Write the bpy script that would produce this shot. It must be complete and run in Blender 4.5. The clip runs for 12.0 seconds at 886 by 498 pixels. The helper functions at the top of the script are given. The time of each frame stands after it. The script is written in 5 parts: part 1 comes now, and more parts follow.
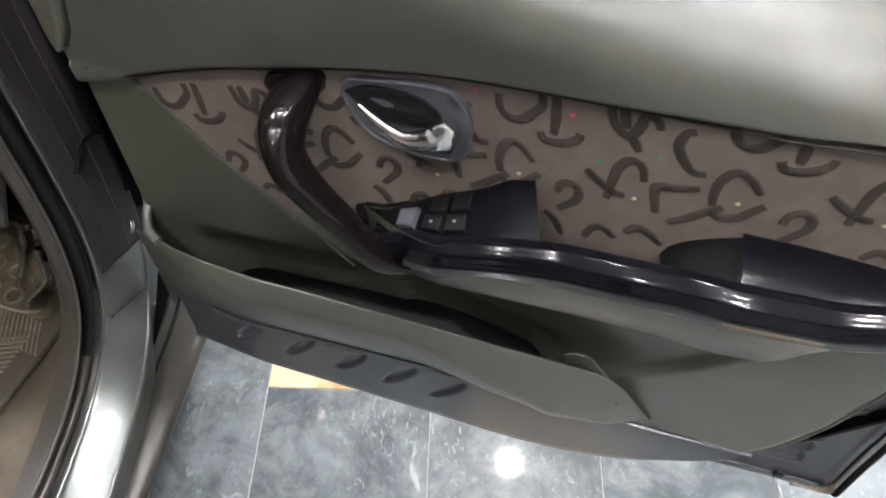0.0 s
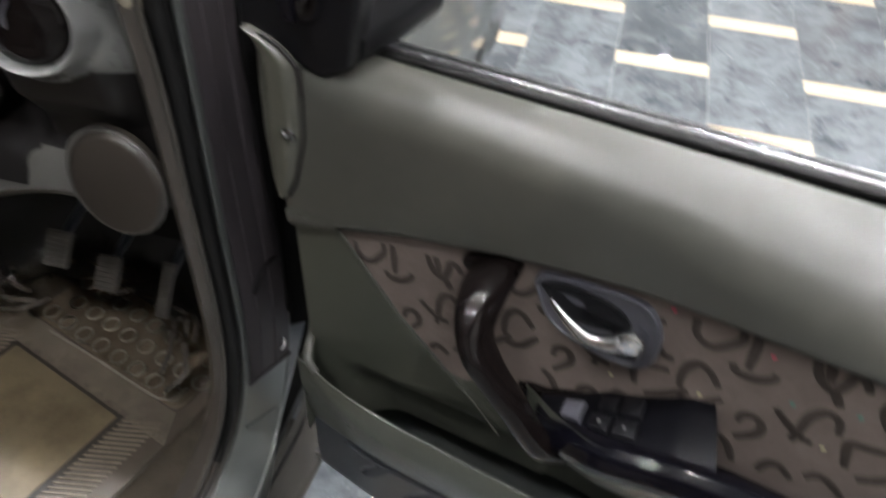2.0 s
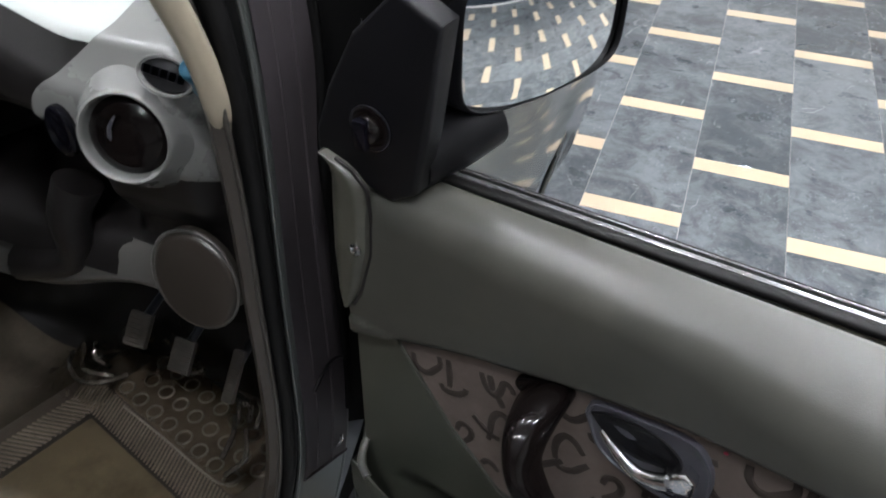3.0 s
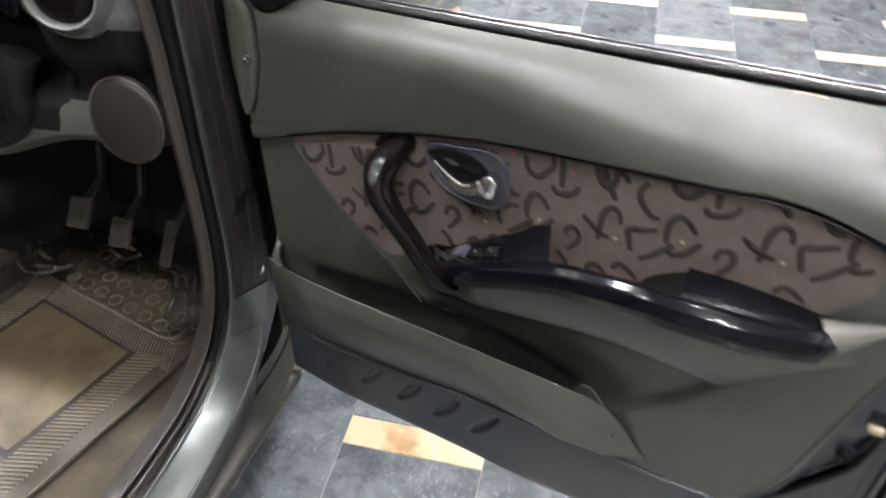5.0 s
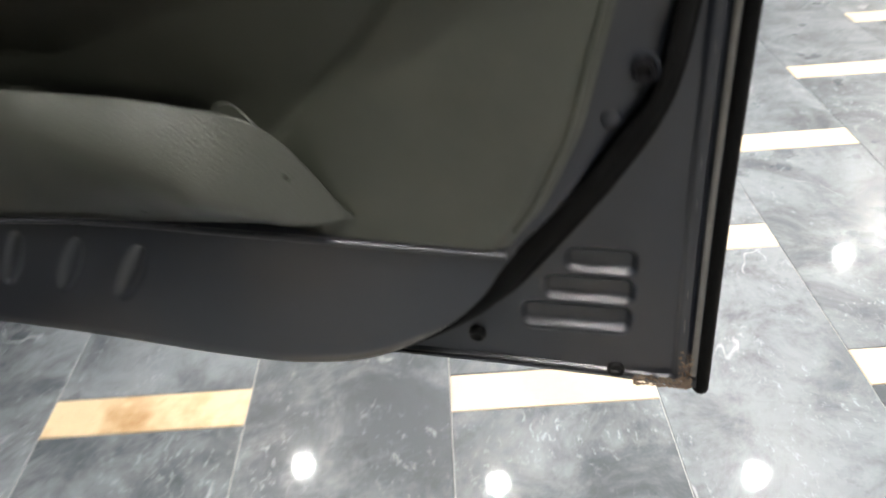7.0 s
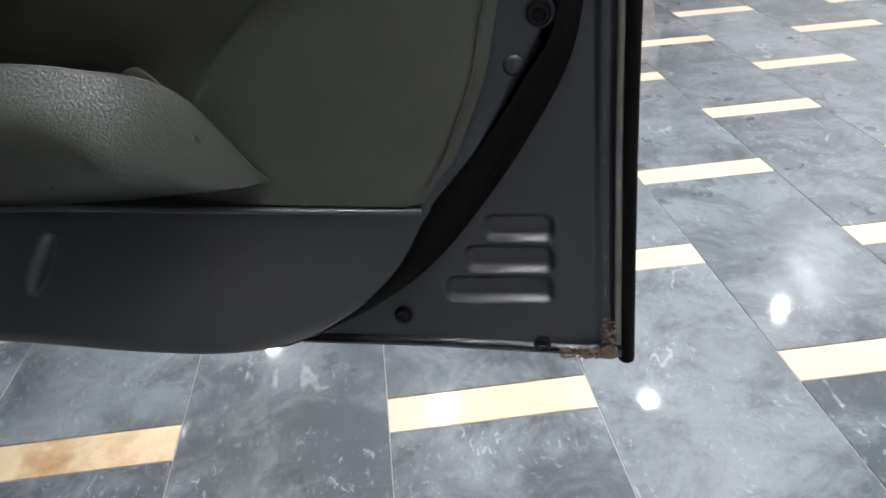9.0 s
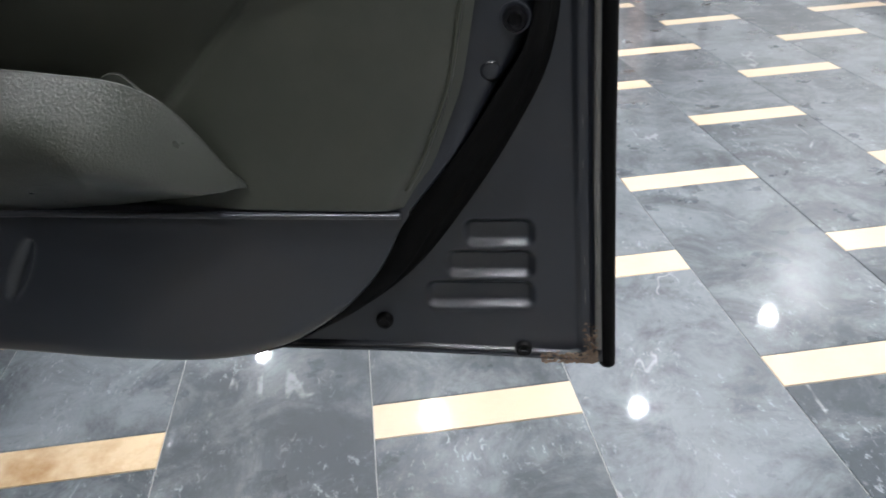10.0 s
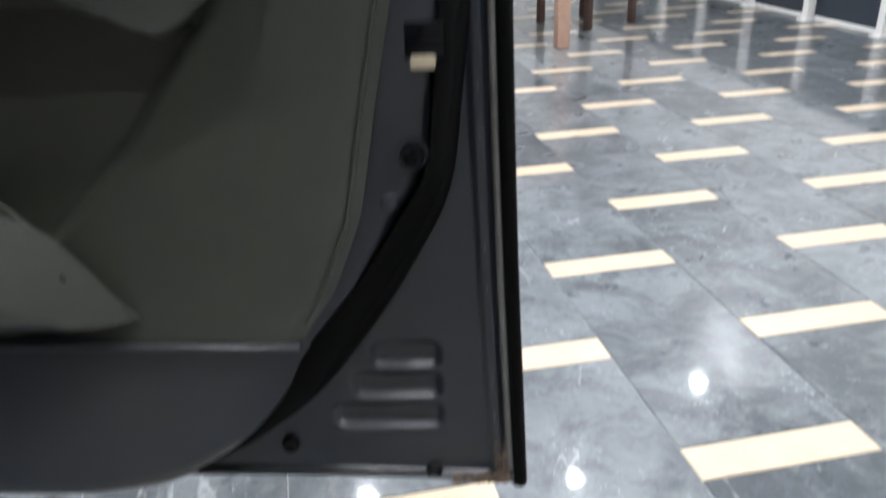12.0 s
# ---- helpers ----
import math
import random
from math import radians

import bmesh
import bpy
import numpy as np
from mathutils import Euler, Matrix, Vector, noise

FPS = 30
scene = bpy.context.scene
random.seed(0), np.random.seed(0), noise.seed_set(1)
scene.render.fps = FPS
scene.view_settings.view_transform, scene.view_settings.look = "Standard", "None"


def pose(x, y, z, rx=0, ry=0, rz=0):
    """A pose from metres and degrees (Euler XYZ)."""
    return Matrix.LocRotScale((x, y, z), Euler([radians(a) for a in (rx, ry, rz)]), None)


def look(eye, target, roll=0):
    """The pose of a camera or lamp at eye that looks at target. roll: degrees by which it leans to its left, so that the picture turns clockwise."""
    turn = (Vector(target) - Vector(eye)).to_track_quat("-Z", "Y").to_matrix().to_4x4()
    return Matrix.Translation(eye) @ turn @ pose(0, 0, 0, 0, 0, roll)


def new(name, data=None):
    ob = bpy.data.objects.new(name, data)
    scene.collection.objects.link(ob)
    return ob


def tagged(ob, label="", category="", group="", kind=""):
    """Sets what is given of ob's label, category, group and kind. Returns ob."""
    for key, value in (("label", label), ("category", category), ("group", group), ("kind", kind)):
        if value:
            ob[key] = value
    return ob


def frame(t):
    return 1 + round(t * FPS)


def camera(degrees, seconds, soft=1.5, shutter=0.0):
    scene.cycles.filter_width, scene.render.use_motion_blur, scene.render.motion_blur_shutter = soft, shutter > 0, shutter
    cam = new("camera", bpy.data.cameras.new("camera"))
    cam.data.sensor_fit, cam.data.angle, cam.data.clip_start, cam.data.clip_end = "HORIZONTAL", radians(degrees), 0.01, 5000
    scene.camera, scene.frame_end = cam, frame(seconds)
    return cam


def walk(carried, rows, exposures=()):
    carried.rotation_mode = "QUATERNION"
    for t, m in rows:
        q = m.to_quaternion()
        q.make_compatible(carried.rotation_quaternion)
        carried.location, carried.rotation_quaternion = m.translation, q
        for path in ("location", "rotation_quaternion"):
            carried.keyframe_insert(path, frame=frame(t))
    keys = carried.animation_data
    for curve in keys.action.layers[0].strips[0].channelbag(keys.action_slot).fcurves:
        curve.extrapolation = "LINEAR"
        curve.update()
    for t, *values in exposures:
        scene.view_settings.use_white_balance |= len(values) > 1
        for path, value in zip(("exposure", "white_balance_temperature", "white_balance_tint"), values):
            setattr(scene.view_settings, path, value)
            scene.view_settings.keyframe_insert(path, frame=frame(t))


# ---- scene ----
cam = camera(60.2, 12.0, soft=1.8, shutter=0.6)
PATH = [
    (0, (0.138, 0.124, 1.302), (0.126, 1.286, -0.326), 1.6),
    (0.5, (0.111, 0.154, 1.291), (0.144, 1.242, -0.387), 2.7),
    (1, (0.096, 0.154, 1.289), (0.177, 1.265, -0.373), 3.3),
    (1.5, (0.075, 0.141, 1.307), (0.101, 1.364, -0.276), 3.5),
    (2, (0.058, 0.145, 1.351), (-0.231, 1.509, -0.083), 3.1),
    (2.2, (0.074, 0.137, 1.363), (-0.295, 1.529, -0.022), 3.0),
    (2.4, (0.077, 0.144, 1.370), (-0.359, 1.531, -0.001), 2.4),
    (2.5, (0.070, 0.156, 1.379), (-0.426, 1.542, 0.025), 1.9),
    (2.7, (0.069, 0.157, 1.387), (-0.463, 1.569, 0.074), 1.4),
    (4.3, (0.074, 0.014, 1.384), (-0.223, 1.562, 0.152), -0.4),
    (4.5, (0.123, -0.052, 1.396), (-0.161, 1.467, 0.126), 1.4),
    (4.9, (0.231, -0.131, 1.387), (-0.123, 1.325, 0.062), 0.7),
    (5, (0.240, -0.145, 1.385), (-0.101, 1.314, 0.059), -0.0),
    (5.5, (0.289, -0.242, 1.391), (0.018, 1.219, 0.052), 0.0),
    (5.9, (0.356, -0.262, 1.362), (0.210, 1.190, -0.006), 1.1),
    (6, (0.371, -0.258, 1.355), (0.234, 1.202, -0.005), 0.5),
    (6.5, (0.419, -0.125, 1.169), (0.379, 1.281, -0.253), -0.8),
    (6.7, (0.422, -0.066, 1.033), (0.359, 1.422, -0.302), -3.4),
    (7, (0.440, -0.025, 0.844), (0.411, 1.587, -0.339), -4.5),
    (7.2, (0.447, -0.034, 0.783), (0.505, 1.656, -0.284), -4.2),
    (8.8, (0.454, -0.081, 0.765), (0.581, 1.638, -0.248), -4.3),
    (9, (0.455, -0.082, 0.764), (0.582, 1.639, -0.245), -4.2),
    (9.5, (0.461, -0.077, 0.760), (0.590, 1.644, -0.249), -4.1),
    (10, (0.464, -0.086, 0.762), (0.616, 1.644, -0.231), -3.9),
    (10.5, (0.465, -0.091, 0.735), (0.699, 1.639, -0.241), -3.1),
    (11, (0.467, -0.074, 0.703), (0.713, 1.623, -0.326), -3.2),
    (11.5, (0.477, -0.069, 0.725), (0.768, 1.643, -0.268), -2.3),
    (12, (0.496, -0.064, 0.801), (0.830, 1.717, -0.046), -1.9),
]
EXPOSURES = [(0, 0.97, 6700, 10), (1.2, 0.97, 6700, 10), (1.6, 1.0, 6750, 10), (2.0, 0.5, 6600, 10), (2.4, 0.0, 6350, 10), (2.7, 0.0, 6350, 10), (4.5, 0.35, 6450, 10), (5.0, 0.70, 6600, 10), (5.5, 0.6, 6750, 10), (6.3, 0.25, 6850, 10), (6.6, 0.2, 6950, 10), (7.0, 0.65, 7000, 10), (7.3, 0.7, 6900, 10), (8.7, 0.2, 6350, 10), (10.0, 0.15, 6350, 10), (11.0, -0.05, 6300, 10), (11.5, -0.12, 6300, 10), (12, 0.15, 6300, 10)]
walk(cam, [(t, look(eye, target, roll)) for t, eye, target, roll in PATH], EXPOSURES)

# ---- world: a closed, lamp-lit showroom, so the sky outside stays faint ----
world = bpy.data.worlds.new("world")
scene.world = world
world.use_nodes = True
world.node_tree.nodes["Background"].inputs[0].default_value = (0.5, 0.55, 0.65, 1)
world.node_tree.nodes["Background"].inputs[1].default_value = 0.05
CEILING = 3.02
LAMP_STRENGTH = 1480.0


# ---- materials ----
def material(name, colour, rough=0.5, metal=0.0, vary=0.12, scale=8.0, bump=0.0, bump_scale=600.0, coat=0.0, spec=0.5,
             dust=None, dust_amount=0.0, dust_scale=5.0, rough_vary=0.08):
    """A principled surface with broad stains, fine grain, bump and an uneven gloss."""
    m = bpy.data.materials.new(name)
    m.use_nodes = True
    nt, links = m.node_tree.nodes, m.node_tree.links
    b = nt["Principled BSDF"]
    geo = nt.new("ShaderNodeNewGeometry")

    def noise_at(s, detail=6.0, rough_=0.6):
        n = nt.new("ShaderNodeTexNoise")
        n.inputs["Scale"].default_value, n.inputs["Detail"].default_value, n.inputs["Roughness"].default_value = s, detail, rough_
        links.new(geo.outputs["Position"], n.inputs["Vector"])
        return n

    broad, fine = noise_at(scale), noise_at(scale * 14)
    mix = nt.new("ShaderNodeMix")
    mix.data_type = "RGBA"
    mix.inputs[6].default_value = (*[c * (1 - vary) for c in colour], 1)
    mix.inputs[7].default_value = (*[min(1, c * (1 + vary)) for c in colour], 1)
    add = nt.new("ShaderNodeMath")
    add.operation = "MULTIPLY_ADD"
    links.new(fine.outputs["Fac"], add.inputs[0])
    add.inputs[1].default_value = 0.4
    half = nt.new("ShaderNodeMath")
    half.operation = "MULTIPLY_ADD"
    links.new(broad.outputs["Fac"], half.inputs[0])
    half.inputs[1].default_value, half.inputs[2].default_value = 1.6, -0.5
    links.new(half.outputs[0], add.inputs[2])
    links.new(add.outputs[0], mix.inputs[0])
    out = mix.outputs[2]
    if dust:
        d = noise_at(dust_scale, 8.0, 0.65)
        ramp = nt.new("ShaderNodeMapRange")
        ramp.inputs["From Min"].default_value, ramp.inputs["From Max"].default_value = 0.48, 0.72
        ramp.inputs["To Max"].default_value = dust_amount
        links.new(d.outputs["Fac"], ramp.inputs["Value"])
        over = nt.new("ShaderNodeMix")
        over.data_type = "RGBA"
        over.inputs[7].default_value = (*dust, 1)
        links.new(ramp.outputs[0], over.inputs[0])
        links.new(out, over.inputs[6])
        out = over.outputs[2]
    links.new(out, b.inputs["Base Color"])
    rr = nt.new("ShaderNodeMapRange")
    rr.inputs["To Min"].default_value, rr.inputs["To Max"].default_value = max(0.02, rough - rough_vary), min(1, rough + rough_vary)
    links.new(noise_at(scale * 3).outputs["Fac"], rr.inputs["Value"])
    links.new(rr.outputs[0], b.inputs["Roughness"])
    b.inputs["Metallic"].default_value = metal
    b.inputs["Coat Weight"].default_value = coat
    b.inputs["Coat Roughness"].default_value = 0.08
    b.inputs["Specular IOR Level"].default_value = spec
    if bump:
        bn = nt.new("ShaderNodeBump")
        bn.inputs["Strength"].default_value, bn.inputs["Distance"].default_value = bump, 0.0006
        links.new(noise_at(bump_scale, 3.0).outputs["Fac"], bn.inputs["Height"])
        links.new(bn.outputs[0], b.inputs["Normal"])
    return m


def marble(name, dark, pale, rough, vein=0.5):
    """Polished stone-look porcelain: clouded grey with thin pale veins, each tile cut from another place."""
    m = bpy.data.materials.new(name)
    m.use_nodes = True
    nt, links = m.node_tree.nodes, m.node_tree.links
    b = nt["Principled BSDF"]
    geo, info = nt.new("ShaderNodeNewGeometry"), nt.new("ShaderNodeObjectInfo")
    isl = nt.new("ShaderNodeMath")
    isl.operation = "ADD"
    links.new(info.outputs["Random"], isl.inputs[0])
    links.new(geo.outputs["Random Per Island"], isl.inputs[1])
    shift = nt.new("ShaderNodeVectorMath")
    shift.operation = "MULTIPLY_ADD"
    comb = nt.new("ShaderNodeCombineXYZ")
    for i in range(3):
        links.new(isl.outputs[0], comb.inputs[i])
    links.new(comb.outputs[0], shift.inputs[0])
    shift.inputs[1].default_value = (37.0, 91.0, 13.0)
    links.new(geo.outputs["Position"], shift.inputs[2])

    smear = nt.new("ShaderNodeMapping")
    smear.inputs["Rotation"].default_value, smear.inputs["Scale"].default_value = (0, 0, 0.9), (1.0, 0.55, 1.0)
    links.new(shift.outputs[0], smear.inputs["Vector"])

    def noise_at(s, detail, dist=0.0, rough_=0.6, along=False):
        n = nt.new("ShaderNodeTexNoise")
        n.inputs["Scale"].default_value, n.inputs["Detail"].default_value = s, detail
        n.inputs["Distortion"].default_value, n.inputs["Roughness"].default_value = dist, rough_
        links.new(smear.outputs[0] if along else shift.outputs[0], n.inputs["Vector"])
        return n

    def ramp(src, lo, hi, to_max=1.0):
        r = nt.new("ShaderNodeMapRange")
        r.interpolation_type = "SMOOTHSTEP"
        r.inputs["From Min"].default_value, r.inputs["From Max"].default_value, r.inputs["To Max"].default_value = lo, hi, to_max
        links.new(src, r.inputs["Value"])
        return r.outputs[0]

    def over(a, fac, colour):
        x = nt.new("ShaderNodeMix")
        x.data_type = "RGBA"
        links.new(fac, x.inputs[0])
        if isinstance(a, tuple):
            x.inputs[6].default_value = (*a, 1)
        else:
            links.new(a, x.inputs[6])
        x.inputs[7].default_value = (*colour, 1)
        return x.outputs[2]

    # some tiles are darker than their neighbours
    tone = nt.new("ShaderNodeMath")
    tone.operation = "MULTIPLY_ADD"
    tone.inputs[1].default_value, tone.inputs[2].default_value = 7.31, 0.17
    links.new(isl.outputs[0], tone.inputs[0])
    frac = nt.new("ShaderNodeMath")
    frac.operation = "FRACT"
    links.new(tone.outputs[0], frac.inputs[0])
    lift = nt.new("ShaderNodeMapRange")
    lift.inputs["To Min"].default_value, lift.inputs["To Max"].default_value = -0.10, 0.10
    links.new(frac.outputs[0], lift.inputs["Value"])
    cloud = nt.new("ShaderNodeMath")
    cloud.operation = "ADD"
    links.new(noise_at(7.5, 12.0, 0.5, 0.74).outputs["Fac"], cloud.inputs[0])
    links.new(lift.outputs[0], cloud.inputs[1])
    col = over(dark, ramp(cloud.outputs[0], 0.34, 0.66), pale)
    # mottling at the scale of a hand
    col = over(col, ramp(noise_at(17.0, 10.0, 0.5, 0.75).outputs["Fac"], 0.46, 0.76, 0.55), tuple(c * 0.62 for c in dark))
    # smoky flecks
    fleck, cluster = ramp(noise_at(95.0, 8.0, 0.5, 0.72, True).outputs["Fac"], 0.55, 0.66), ramp(noise_at(7.0, 5.0).outputs["Fac"], 0.42, 0.64, 0.70)
    both = nt.new("ShaderNodeMath")
    both.operation = "MULTIPLY"
    links.new(fleck, both.inputs[0])
    links.new(cluster, both.inputs[1])
    col = over(col, both.outputs[0], tuple(min(1, c * 1.9) for c in pale))
    # thin veins: where a distorted noise crosses its middle
    v = noise_at(2.8, 4.0, 0.5, 0.55, True)
    sub = nt.new("ShaderNodeMath")
    sub.operation = "SUBTRACT"
    links.new(v.outputs["Fac"], sub.inputs[0])
    sub.inputs[1].default_value = 0.5
    ab = nt.new("ShaderNodeMath")
    ab.operation = "ABSOLUTE"
    links.new(sub.outputs[0], ab.inputs[0])
    line = ramp(ab.outputs[0], 0.007, 0.001)
    gate = ramp(noise_at(8.0, 4.0).outputs["Fac"], 0.54, 0.62)
    mul = nt.new("ShaderNodeMath")
    mul.operation = "MULTIPLY"
    links.new(line, mul.inputs[0])
    links.new(gate, mul.inputs[1])
    half = nt.new("ShaderNodeMath")
    half.operation = "MULTIPLY"
    half.inputs[1].default_value = vein
    links.new(mul.outputs[0], half.inputs[0])
    col = over(col, half.outputs[0], (0.42, 0.43, 0.44))
    links.new(col, b.inputs["Base Color"])
    rr = nt.new("ShaderNodeMapRange")
    rr.inputs["To Min"].default_value, rr.inputs["To Max"].default_value = 0.22, 0.36
    links.new(noise_at(9.0, 6.0).outputs["Fac"], rr.inputs["Value"])
    links.new(rr.outputs[0], b.inputs["Roughness"])
    b.inputs["Coat Weight"].default_value, b.inputs["Coat Roughness"].default_value, b.inputs["Specular IOR Level"].default_value = 0.85, rough, 0.16
    return m


def glowing(name, colour, strength):
    m = bpy.data.materials.new(name)
    m.use_nodes = True
    b = m.node_tree.nodes["Principled BSDF"]
    b.inputs["Base Color"].default_value = (0.9, 0.9, 0.9, 1)
    b.inputs["Emission Color"].default_value, b.inputs["Emission Strength"].default_value = (*colour, 1), strength
    return m


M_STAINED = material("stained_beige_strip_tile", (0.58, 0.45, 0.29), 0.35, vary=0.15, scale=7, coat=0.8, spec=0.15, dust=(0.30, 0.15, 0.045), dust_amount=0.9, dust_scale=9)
M_TILE = marble("grey_marble_tile", (0.060, 0.070, 0.078), (0.168, 0.186, 0.198), 0.042, 0.45)
M_DIM = glowing("failing_lamp_glow", (1.0, 0.8, 0.72), 7.0)
M_STRIP = material("beige_strip_tile", (0.56, 0.455, 0.325), 0.34, vary=0.08, scale=6, coat=0.3, spec=0.3, dust=(0.42, 0.29, 0.16), dust_amount=0.35, dust_scale=6)
M_GROUT = material("grout", (0.35, 0.35, 0.34), 0.8)
M_WALL = material("grey_wall", (0.36, 0.36, 0.35), 0.6, vary=0.04, scale=1.5)
M_PALEWALL = material("pale_wall", (0.84, 0.85, 0.84), 0.6, vary=0.05, scale=1.5)
M_CEIL = material("ceiling_paint", (0.78, 0.78, 0.77), 0.7, vary=0.03, scale=1.5)
M_LAMP = glowing("lamp_glow", (1.0, 1.0, 1.03), LAMP_STRENGTH)
M_TRIM = material("olive_grey_plastic", (0.0385, 0.042, 0.0325), 0.33, vary=0.22, scale=5, bump=0.5, bump_scale=900, spec=0.75, dust=(0.085, 0.082, 0.066), dust_amount=0.35, dust_scale=7)
M_POCKET = material("grained_olive_plastic", (0.038, 0.0415, 0.034), 0.29, vary=0.18, scale=5, bump=1.0, bump_scale=520, spec=0.95, rough_vary=0.05, dust=(0.07, 0.068, 0.055), dust_amount=0.25, dust_scale=9)
M_PAD = material("olive_grey_padding", (0.043, 0.0435, 0.0375), 0.36, vary=0.16, scale=4, bump=0.25, bump_scale=900, spec=0.45, coat=0.0, rough_vary=0.05, dust=(0.085, 0.081, 0.066), dust_amount=0.35, dust_scale=6)
M_CAP = material("mottled_olive_plastic", (0.056, 0.056, 0.044), 0.36, vary=0.35, scale=24, bump=0.4, bump_scale=500, spec=0.6, dust=(0.035, 0.033, 0.026), dust_amount=0.6, dust_scale=40)
M_FAIR = material("pale_olive_plastic", (0.12, 0.118, 0.100), 0.34, vary=0.2, scale=12, bump=0.3, bump_scale=700, spec=0.6)
M_FABRIC = material("taupe_velour", (0.104, 0.084, 0.074), 0.9, vary=0.32, scale=9, bump=0.9, bump_scale=1400, spec=0.2, dust=(0.18, 0.15, 0.13), dust_amount=0.4, dust_scale=16)
M_PRINT = material("dark_velour_print", (0.036, 0.0285, 0.0245), 0.9, vary=0.25, scale=60, bump=0.9, bump_scale=1600, spec=0.2)
M_BLACK = material("gloss_black_plastic", (0.002, 0.002, 0.0035), 0.11, vary=0.3, scale=6, spec=0.34, rough_vary=0.05, dust=(0.007, 0.007, 0.010), dust_amount=0.3)
M_BROWN = material("worn_black_plastic", (0.0035, 0.0026, 0.0025), 0.13, vary=0.3, scale=9, rough_vary=0.03, spec=0.24)
M_MATT = material("matt_black_plastic", (0.004, 0.004, 0.005), 0.42, spec=0.22, vary=0.25, scale=9, bump=0.3, bump_scale=900)
M_ELBOW = material("blue_black_vinyl", (0.003, 0.003, 0.0045), 0.24, spec=0.18, vary=0.25, scale=9, bump=0.15, bump_scale=700)
M_RUBBER = material("black_rubber", (0.004, 0.004, 0.004), 0.5, spec=0.18, vary=0.3, scale=12, bump=0.3, bump_scale=500)
M_SEAL = material("soft_black_seal_rubber", (0.003, 0.003, 0.003), 0.7, spec=0.08, vary=0.3, scale=12)
M_STEEL = material("dark_grey_body_steel", (0.0165, 0.0192, 0.0255), 0.33, vary=0.14, scale=5, spec=0.75, rough_vary=0.04, dust=(0.034, 0.034, 0.036), dust_amount=0.25, dust_scale=9)
M_PAINT = material("grey_green_metallic_paint", (0.13, 0.14, 0.132), 0.13, metal=0.5, vary=0.06, scale=4, coat=0.6)
# door steel lightened and glossed up for the ledge's highlight
M_GLOSSTEEL = material("polished_worn_steel_edge", (0.028, 0.030, 0.036), 0.30, vary=0.2, scale=20, spec=0.8, coat=0.15)
# one aperture paint in two copies: lit along the sill, shaded up the pillar
M_SILVER = material("worn_silver_green_sill_paint", (0.138, 0.148, 0.142), 0.31, metal=0.7, vary=0.06, scale=3, rough_vary=0.02)
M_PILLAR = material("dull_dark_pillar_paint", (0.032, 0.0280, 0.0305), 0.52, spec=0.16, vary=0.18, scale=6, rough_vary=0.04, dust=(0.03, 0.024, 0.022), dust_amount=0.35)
M_SATIN = material("satin_black_plastic", (0.0025, 0.0025, 0.0035), 0.34, spec=0.08, vary=0.25, scale=9)
M_SCUFF = material("dark_brown_scuff_plastic", (0.028, 0.0235, 0.0195), 0.36, vary=0.2, scale=9, bump=0.4, bump_scale=500)
M_SILL = material("worn_sill_paint", (0.050, 0.047, 0.042), 0.38, metal=0.4, vary=0.2, scale=7, dust=(0.035, 0.03, 0.024), dust_amount=0.5)
M_CHROME = material("chrome", (0.78, 0.78, 0.80), 0.13, metal=1.0, vary=0.06, scale=60, bump=0.5, bump_scale=180)
M_BRIGHT = material("worn_bright_strip", (0.32, 0.32, 0.33), 0.24, metal=0.8, vary=0.5, scale=30, rough_vary=0.1, dust=(0.03, 0.03, 0.03), dust_amount=0.55, dust_scale=25)
M_BEZEL = material("slate_bezel_plastic", (0.052, 0.052, 0.062), 0.36, vary=0.12, scale=9)
M_MIRROR = material("mirror_glass", (0.88, 0.9, 0.9), 0.03, metal=1.0, vary=0.02, rough_vary=0.01)
M_RUST = material("rust", (0.17, 0.12, 0.085), 0.85, vary=0.5, scale=60, bump=1.0, bump_scale=300, dust=(0.32, 0.28, 0.22), dust_amount=0.8, dust_scale=60)
M_SEALER = material("seam_sealer", (0.138, 0.135, 0.125), 0.4, vary=0.2, scale=30, dust=(0.05, 0.044, 0.034), dust_amount=0.5, dust_scale=40)
M_BRASS = material("cream_plastic", (0.42, 0.36, 0.25), 0.5, vary=0.25, scale=40)
M_CARPET = material("brown_carpet", (0.092, 0.078, 0.060), 0.95, vary=0.3, scale=14, bump=1.0, bump_scale=700, spec=0.1, dust=(0.045, 0.036, 0.027), dust_amount=0.6, dust_scale=11)
M_MAT = material("straw_floor_mat", (0.155, 0.122, 0.074), 0.42, vary=0.25, scale=9, bump=0.5, bump_scale=500, dust=(0.06, 0.045, 0.025), dust_amount=0.8, dust_scale=8)
M_MATEDGE = material("grey_brown_mat_border", (0.085, 0.070, 0.054), 0.34, vary=0.25, scale=12, bump=0.6, bump_scale=300, dust=(0.035, 0.027, 0.02), dust_amount=0.7, dust_scale=12)
M_RIB = material("pale_mat_rib", (0.20, 0.168, 0.13), 0.4, vary=0.3, scale=20, dust=(0.07, 0.055, 0.04), dust_amount=0.7, dust_scale=14)
M_FOLD = material("wet_looking_vinyl", (0.060, 0.052, 0.042), 0.07, vary=0.2, scale=20, coat=1.0, spec=1.0, bump=0.3, bump_scale=120)
M_CLEAR = material("smoky_vinyl_mat", (0.165, 0.135, 0.10), 0.20, vary=0.25, scale=10, bump=0.4, bump_scale=60, dust=(0.045, 0.036, 0.027), dust_amount=0.6, dust_scale=14)
M_RING = material("grey_vinyl_ring", (0.25, 0.225, 0.185), 0.3, vary=0.3, scale=20)
